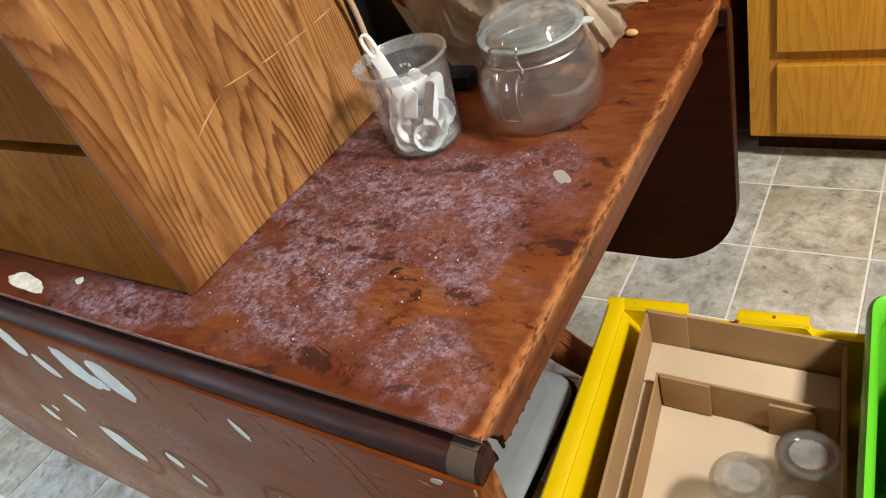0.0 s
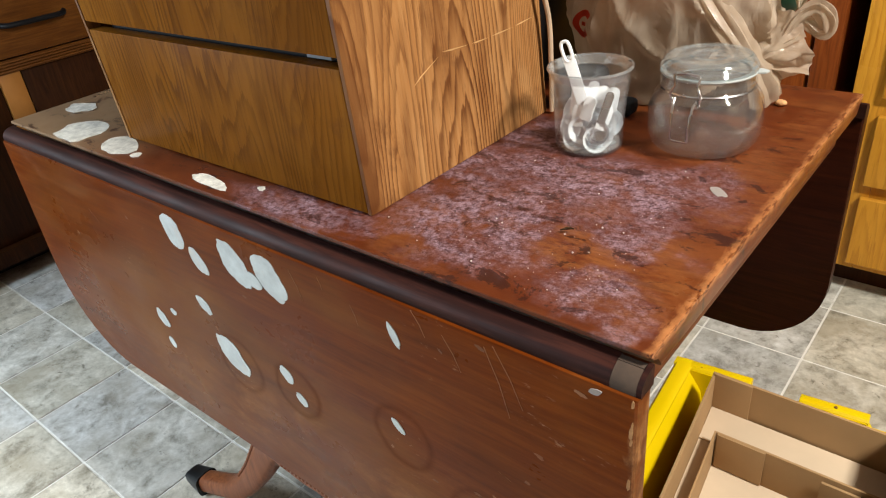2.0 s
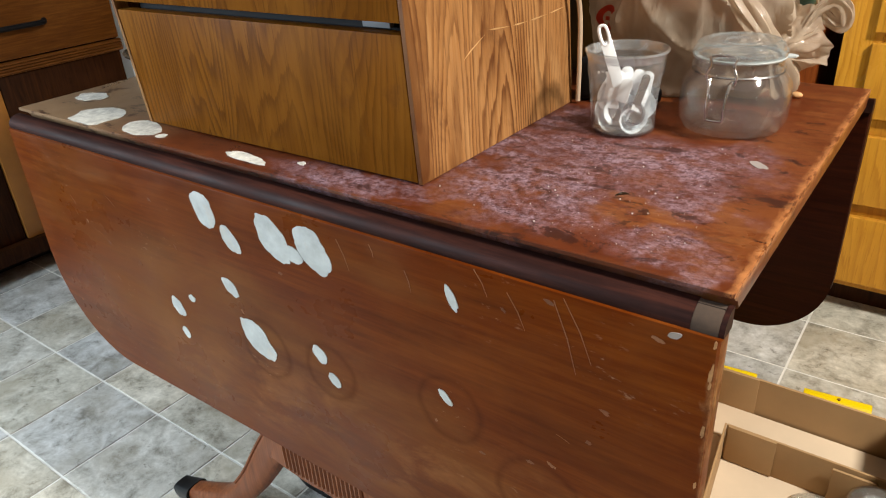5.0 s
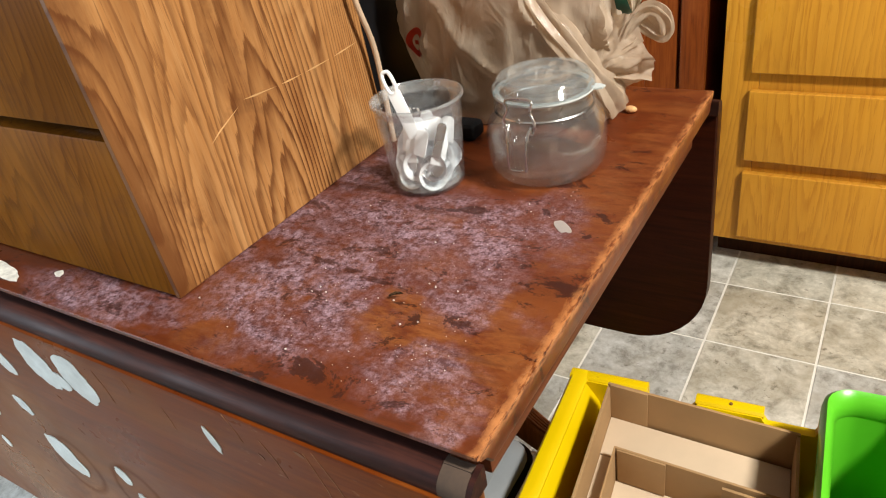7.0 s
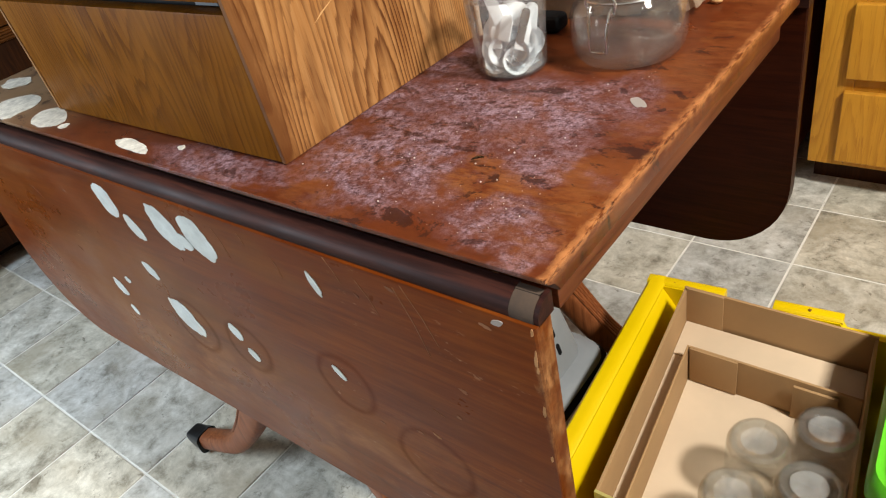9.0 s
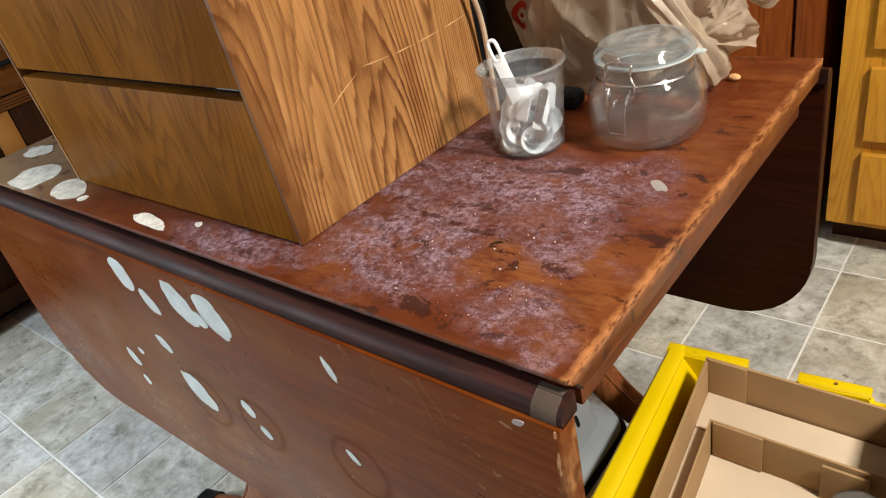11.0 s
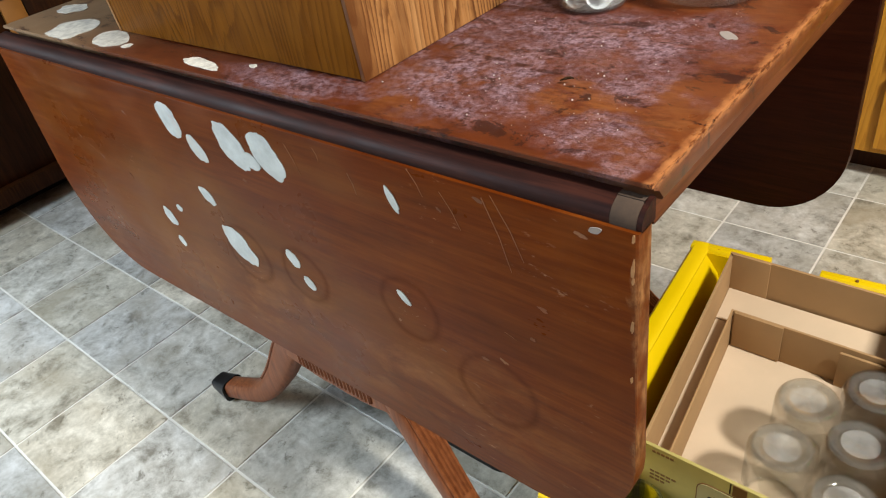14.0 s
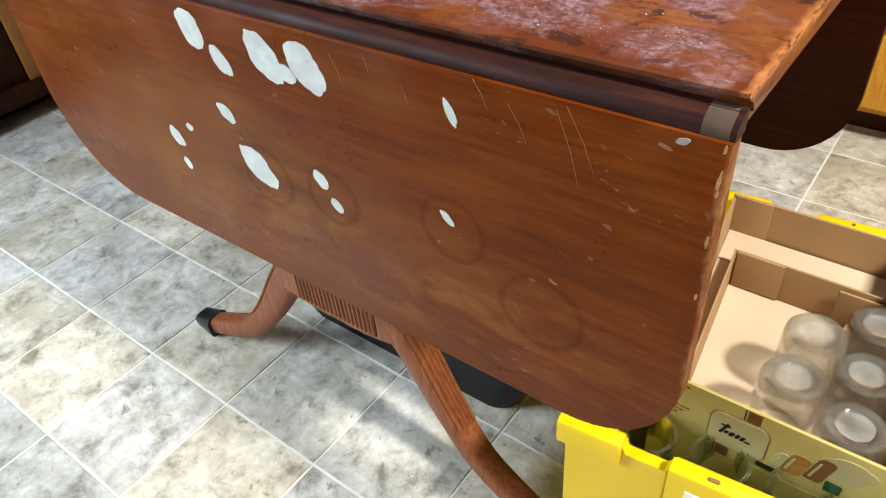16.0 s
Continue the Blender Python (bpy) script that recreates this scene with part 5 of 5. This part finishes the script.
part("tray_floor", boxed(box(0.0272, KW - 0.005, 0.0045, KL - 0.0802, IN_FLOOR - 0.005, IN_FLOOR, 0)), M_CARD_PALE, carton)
badge = part("badge", boxed(slab(rounded(0.064, 0.127, 0.257, 0.311, 0.012, 0.012, 0.012, 0.012, 6), lambda u, v, d: (u, d, v), -0.0009, -0.0002)), M_BROWNINK, face, "cream badge with a dark outline")
part("badge_field", boxed(slab(rounded(0.0652, 0.1258, 0.2582, 0.3098, 0.011, 0.011, 0.011, 0.011, 6), lambda u, v, d: (u, d, v), -0.0014, -0.0008)), M_CREAM, badge)
for u0, u1, z0, z1 in ((0.072, 0.083, 0.291, 0.2935), (0.0765, 0.08, 0.278, 0.296), (0.081, 0.085, 0.28, 0.285), (0.0865, 0.0915, 0.279, 0.286), (0.093, 0.097, 0.279, 0.2865), (0.0985, 0.1025, 0.2785, 0.286), (0.1035, 0.11, 0.2785, 0.281)):
    part("ink_bar", boxed(slab(rounded(u0, u1, z0, z1, 0.0012, 0.0012, 0.0012, 0.0012, 3), lambda u, v, d: (u + 0.4 * (v - 0.28), d, v), -0.002, -0.0013)), M_INK, badge)
for u0, z0, z1 in ((0.1, 0.3125, 0.329), (0.077, 0.24, 0.2555)):
    part("printed_band", boxed(box(u0, u0 + 0.014, -0.0008, -0.0002, z0, z1, 0)), M_BROWNINK, face)
    part("printed_band", boxed(box(u0 - 0.0032, u0 - 0.0018, -0.0008, -0.0002, z0, z1, 0)), M_INK, face)
for u0, w0, z0, h0, ink in ((0.142, 0.019, 0.263, 0.034, "amber"), (0.163, 0.017, 0.268, 0.04, "dark"), (0.131, 0.012, 0.265, 0.024, "pale")):
    shape = rounded(u0, u0 + w0, z0, z0 + h0, 0.003, 0.003, 0.006, 0.006, 4)
    pic = part("printed_picture", boxed(slab(shape, lambda u, v, d: (u + 0.25 * (v - 0.26), d, v), -0.001, -0.0002)), {"amber": M_AMBERINK, "dark": M_BROWNINK, "pale": M_CREAM}[ink], face)
    part("highlight", boxed(slab(rounded(u0 + 0.003, u0 + 0.0055, z0 + 0.005, z0 + h0 - 0.008, 0.001, 0.001, 0.001, 0.001, 3), lambda u, v, d: (u + 0.25 * (v - 0.26), d, v), -0.0015, -0.0009)), M_CREAM, pic)
part("printed_picture", boxed(slab(blob(0.2, 0.302, 0.026, 0.017, 20, 12.0, 24, 0.35), lambda u, v, d: (u, d, min(v, KT - 0.001)), -0.0008, -0.0002)), M_CREAM, face)
for r in range(3):
    for k in range(5 - r):
        part("text_bar", boxed(box(0.012 + k * 0.0062, 0.0168 + k * 0.0062, -0.0007, -0.0002, 0.288 - r * 0.006, 0.2905 - r * 0.006, 0)), M_BROWNINK, face)
for k in range(4):
    part("text_bar", boxed(box(0.206 + k * 0.0068, 0.2115 + k * 0.0068, -0.0007, -0.0002, 0.2555, 0.2605, 0)), M_INK, face)
for k in range(5):
    part("text_bar", boxed(box(0.014 + k * 0.005, 0.0178 + k * 0.005, -0.0007, -0.0002, 0.3215, 0.325, 0)), M_BROWNINK, face)
part("printed_picture", boxed(slab(rounded(0.12, 0.142, 0.25, 0.258, 0.003, 0.003, 0.003, 0.003, 3), lambda u, v, d: (u, d, v), -0.0007, -0.0002)), M_INK, face)
part("printed_picture", boxed(slab(rounded(0.186, 0.202, 0.262, 0.278, 0.002, 0.002, 0.002, 0.002, 3), lambda u, v, d: (u, d, v), -0.001, -0.0002)), M_GREENINK, face)
part("printed_line", boxed(box(0.108, 0.236, -0.0006, -0.0002, 0.2435, 0.2455, 0)), M_CREAM, face)

mason = thing("canning_jar", (0, 0, 0), "clear ribbed glass canning jar standing upside down in the carton", "jar", "canning jars in the carton")
part("bowl", lathe([(0.0, 0.0945), (0.018, 0.094), (0.024, 0.097), (0.0285, 0.0968), (0.032, 0.0925), (0.0335, 0.085), (0.0335, 0.034), (0.031, 0.024), (0.0285, 0.02), (0.0285, 0.0008)], (0, 0, 0), 72, None, lambda a, r, z: r * (1 + 0.02 * math.cos(14 * a) * (0.03 < z < 0.08) + 0.006 * math.cos(3 * a + 90 * z))), M_MASON, mason)
part("base_ring", lathe([(0.0195, 0.0925), (0.0235, 0.0948), (0.0275, 0.0948), (0.03, 0.0915), (0.0275, 0.089), (0.022, 0.0895)], (0, 0, 0), 40), M_MASON_BASE, mason, "thick scuffed base")
part("base", lathe([(0, 0.0935), (0.0185, 0.093)], (0, 0, 0), 40), M_FROST, mason, "frosted round base")
part("lip", lathe([(0.0262, 0.0), (0.0283, 0.0), (0.0283, 0.004), (0.0262, 0.004)], (0, 0, 0), 40), M_MASON_BASE, mason)
for z in (0.004, 0.009, 0.014):
    part("thread", lathe([(0.0285, z), (0.0296, z + 0.0012), (0.0285, z + 0.0024)], (0, 0, 0), 32), M_MASON, mason)
JARS = [(0.06, 0.192), (0.062, 0.268), (0.118, 0.316), (0.122, 0.236), (0.128, 0.16)]
mason.matrix_basis = pose(JARS[0][0], JARS[0][1], IN_FLOOR)
for x, y in JARS[1:]:
    copy_thing(mason, pose(x, y, IN_FLOOR, 0, 0, 40 * x / 0.1))
loose = thing("glass_jar", (0, 0, 0), "clear glass jar standing in the shaded front of the crate", "jar", "jars in front of the carton")
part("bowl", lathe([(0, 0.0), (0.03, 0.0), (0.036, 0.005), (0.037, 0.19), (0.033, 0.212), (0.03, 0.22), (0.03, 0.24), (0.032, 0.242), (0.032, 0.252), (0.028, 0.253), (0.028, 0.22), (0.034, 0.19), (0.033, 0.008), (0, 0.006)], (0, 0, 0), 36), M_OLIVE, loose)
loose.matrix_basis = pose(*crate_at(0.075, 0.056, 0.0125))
for u, v in ((0.155, 0.055), (0.235, 0.055), (0.315, 0.055)):
    copy_thing(loose, pose(*crate_at(u, v, 0.0125)))

# green bin standing at the far side of the carton
tub = thing("green_bin", (0.212, 0.365, 0.0), "bright green open plastic bin with rounded rim, standing in the crate", "bin")
own = bmesh.new()


def tub_ring(scale, z, inset):
    wide, deep, c, q = 0.054 * scale + inset, 0.155 * (0.6 + 0.4 * scale) + inset, math.cos(radians(4)), math.sin(radians(4))
    out = rounded(-wide, wide, -deep, deep, 0.028, 0.028, 0.028, 0.028, 6)
    z = z * 1.03
    return [own.verts.new((0.212 + c * x + q * y * -1, 0.365 + q * x + c * y, z)) for x, y in out]


def tub_skin(levels):
    rows = [tub_ring(s, z, i) for s, z, i in levels]
    for a, b in zip(rows, rows[1:]):
        for k in range(len(a)):
            own.faces.new((a[k], a[(k + 1) % len(a)], b[(k + 1) % len(a)], b[k]))
    return rows


rows = tub_skin(((0.6, 0.013, 0), (0.78, 0.36, 0), (0.74, 0.36, 0), (0.56, 0.02, 0)))
own.faces.new(rows[0][::-1]), own.faces.new(rows[-1])
part("shell", own, M_GREEN, tub)
own = bmesh.new()
tub_skin(((0.76, 0.342, 0), (0.92, 0.342, 0), (0.99, 0.35, 0), (1.0, 0.362, 0), (0.97, 0.374, 0), (0.9, 0.38, 0), (0.8, 0.376, 0), (0.73, 0.366, 0), (0.72, 0.352, 0), (0.76, 0.346, 0)))
part("rim", own, M_GREEN, tub, "thick rolled rim")

# ---- pet carrier under the table ----
carrier = thing("pet_carrier", (-0.5, 0.285, 0), "grey plastic pet carrier with black base, stored under the table", "carrier")


def bulged(x0, x1, y0, y1, levels):
    own = bmesh.new()
    rings = []
    for z, g in levels:
        out = rounded(x0 - g, x1 + g, y0 - g * 0.5, y1 + g * 0.5, 0.04, 0.04, 0.04, 0.04, 5)
        rings.append([own.verts.new((x, y, z)) for x, y in out])
    for a, b in zip(rings, rings[1:]):
        for k in range(len(a)):
            own.faces.new((a[k], a[(k + 1) % len(a)], b[(k + 1) % len(a)], b[k]))
    own.faces.new(rings[0][::-1]), own.faces.new(rings[-1])
    return own


part("base", bulged(-0.76, -0.305, 0.183, 0.345, ((0.0, 0.0), (0.02, 0.01), (0.12, 0.045), (0.234, 0.085))), M_BLACK, carrier, "black lower shell")
part("lip", bulged(-0.76, -0.305, 0.183, 0.345, ((0.2342, 0.085), (0.2345, 0.124), (0.2395, 0.126), (0.2415, 0.122))), M_BLACK, carrier, "thin black lip round the cover")
shell = part("cover", bulged(-0.76, -0.305, 0.183, 0.345, ((0.2418, 0.116), (0.246, 0.119), (0.252, 0.112), (0.255, 0.09), (0.38, 0.06), (0.41, 0.03))), M_GREY, carrier, "grey slotted upper shell")
for r in range(3):
    for k in range(6):
        y, z = 0.222 + k * 0.02, 0.285 + r * 0.03
        part("slot", slab(rounded(y, y + 0.0065, z, z + 0.018, 0.0032, 0.0032, 0.0032, 0.0032, 3), lambda u, v, d: (-0.215 - (v - 0.255) * 0.24 + d, u, v), -0.001, 0.0015), M_BLACK, shell)

# ---- honey oak drawer cabinet ----
FY = 1.285
oak = thing("oak_drawer_cabinet", (0.25, FY + 0.3, 0), "honey oak kitchen base cabinet with raised-panel drawers", "cabinet")
part("body", box(-0.142, 0.64, FY + 0.0202, FY + 0.6, 0.076, 0.88, 0.001), M_OAK, oak)
part("toe_kick", box(-0.14, 0.64, FY + 0.07, FY + 0.085, 0.0, 0.075, 0), M_DARKWOOD, oak, "dark recessed toe board")
part("stile", box(-0.142, -0.07, FY, FY + 0.02, 0.076, 0.88, 0.001), M_OAK, oak)
part("stile", box(0.37, 0.44, FY, FY + 0.02, 0.076, 0.88, 0.001), M_OAK, oak)
for z0, z1 in ((0.076, 0.1), (0.25, 0.295), (0.436, 0.49), (0.628, 0.665), (0.815, 0.88)):
    part("rail", box(-0.0695, 0.3695, FY + 0.0008, FY + 0.02, z0, z1, 0.0008), M_OAK, oak)
for z0, z1 in ((0.093, 0.258), (0.287, 0.444), (0.481, 0.637), (0.657, 0.823)):
    front_board = box(-0.086, 0.386, FY - 0.016, FY - 0.0006, z0, z1, 0.0045, None, 3)
    drawer = part("drawer_front", front_board, M_OAK, oak)
part("worktop", box(-0.155, 0.66, FY - 0.03, FY + 0.62, 0.881, 0.915, 0.006), M_STILE, oak)

# ---- red-brown cabinet behind the table ----
red = thing("red_brown_cabinet", (-0.75, 1.5, 0), "tall red-brown wooden cabinet with panelled doors", "cabinet")
RY = 1.3
part("body", box(-1.4, -0.192, RY + 0.022, RY + 0.42, 0.03, 1.75, 0.002), M_REDWOOD, red)
for x in (-1.38, -0.25):
    part("foot", box(x, x + 0.055, RY + 0.025, RY + 0.08, 0.0, 0.0295, 0.002), M_REDWOOD, red)
part("stile", box(-0.235, -0.182, RY, RY + 0.0215, 0.03, 1.75, 0.004), M_REDWOOD, red)
for x1 in (-0.243, -0.81):
    door = part("door", box(x1 - 0.56, x1, RY + 0.002, RY + 0.0215, 0.06, 1.7, 0.003), M_REDWOOD, red)
    for z0, z1 in ((0.14, 0.6), (0.68, 1.6)):
        part("panel", box(x1 - 0.49, x1 - 0.065, RY - 0.006, RY + 0.0015, z0, z1, 0.005, None, 3), M_REDWOOD, door)

# ---- dark dresser ----
LX = -2.03
dresser = thing("dark_dresser", (-2.3, 0.1, 0), "dark wooden dresser with ridged rail, orange stile and drawer", "dresser")
part("body", box(-2.6, LX - 0.021, -0.75, 0.79, 0.075, 0.88, 0.002), M_DARKWOOD, dresser)
part("plinth", box(-2.6, LX + 0.012, -0.75, 0.795, 0.055, 0.105, 0.004), M_DARKWOOD, dresser)
# added black board in place of the shade below the plinth
part("kick_board", box(-2.14, -2.125, -0.66, 0.715, 0.0, 0.0545, 0), M_BLACK, dresser)
for y in (-0.73, 0.72):
    part("foot", box(-2.2, -2.13, y, y + 0.06, 0.0, 0.0545, 0.003), M_DARKWOOD, dresser)
part("rail", box(LX - 0.02, LX, -0.75, 0.79, 0.565, 0.6, 0.002), M_DRAWER, dresser, "ridged brown rail")
for k in range(4):
    part("ridge", tube([(LX + 0.001, -0.75, 0.571 + k * 0.0075), (LX + 0.001, 0.79, 0.571 + k * 0.0075)], 0.003, 6), M_DRAWER, dresser)
drawer = part("drawer", box(LX - 0.02, LX + 0.004, -0.74, 0.785, 0.604, 0.8, 0.005), M_DRAWER, dresser)
part("handle", tube(smooth_path([(LX + 0.004, 0.4, 0.69), (LX + 0.03, 0.42, 0.688), (LX + 0.034, 0.49, 0.688), (LX + 0.03, 0.56, 0.688), (LX + 0.004, 0.58, 0.69)], 6), 0.007, 10), M_BLACK, drawer)
part("stile", box(LX - 0.02, LX - 0.004, 0.352, 0.412, 0.1055, 0.564, 0.002), M_STILE, dresser, "orange wooden stile")
part("door_panel", box(LX - 0.0205, LX - 0.012, 0.417, 0.785, 0.1055, 0.564, 0.002), M_DARKWOOD, dresser)
part("door_panel", box(LX - 0.0205, LX - 0.012, -0.74, 0.347, 0.1055, 0.564, 0.002), M_DARKWOOD, dresser)

# ---- white appliance past the dresser ----
stove = thing("white_appliance", (-2.35, 1.1, 0), "white enamelled kitchen appliance with a black knob", "appliance")
part("body", box(-2.68, LX, 0.815, 1.28, 0.03, 0.9, 0.01), M_ENAMEL, stove)
part("foot_board", box(-2.66, LX - 0.04, 0.83, 1.26, 0.0, 0.0295, 0.002), M_BLACK, stove)
for y in (0.845, 1.0, 1.15):
    part("knob", lathe([(0, 0.0), (0.02, 0.0), (0.018, 0.02), (0, 0.021)], (0, 0, 0), 24), M_BLACK, stove).matrix_basis = Matrix.Translation(Vector((LX, y, 0.565)) - BASE[stove]) @ pose(0, 0, 0, 0, 90, 0) @ Matrix.Translation(BASE[stove])

# ---- floor tiles ----
tile_mesh = finish("tile", box(-TILE / 2 + 0.0023, TILE / 2 - 0.0023, -TILE / 2 + 0.0023, TILE / 2 - 0.0023, -0.001, 0.0, 0.0008, None, 1), M_TILE)
rest = bmesh.new()
for i in range(-13, 9):
    for j in range(-11, 10):
        x, y = GX + (i + 0.5) * TILE, GY + (j + 0.5) * TILE
        if not (X0 + 0.1 < x < X1 - 0.1 and Y0 + 0.1 < y < Y1 - 0.1):
            continue
        if -10 <= i <= 2 and -3 <= j <= 7:
            ob = new("tile", tile_mesh)
            ob.location = Vector((x, y, 0)) - BASE[floor]
            ob.parent = floor
        else:
            box(x - TILE / 2 + 0.0023, x + TILE / 2 - 0.0023, y - TILE / 2 + 0.0023, y + TILE / 2 - 0.0023, -0.001, 0.0, 0, rest)
tagged(part("far_tiles", rest, M_TILE, floor), kind="stuff")
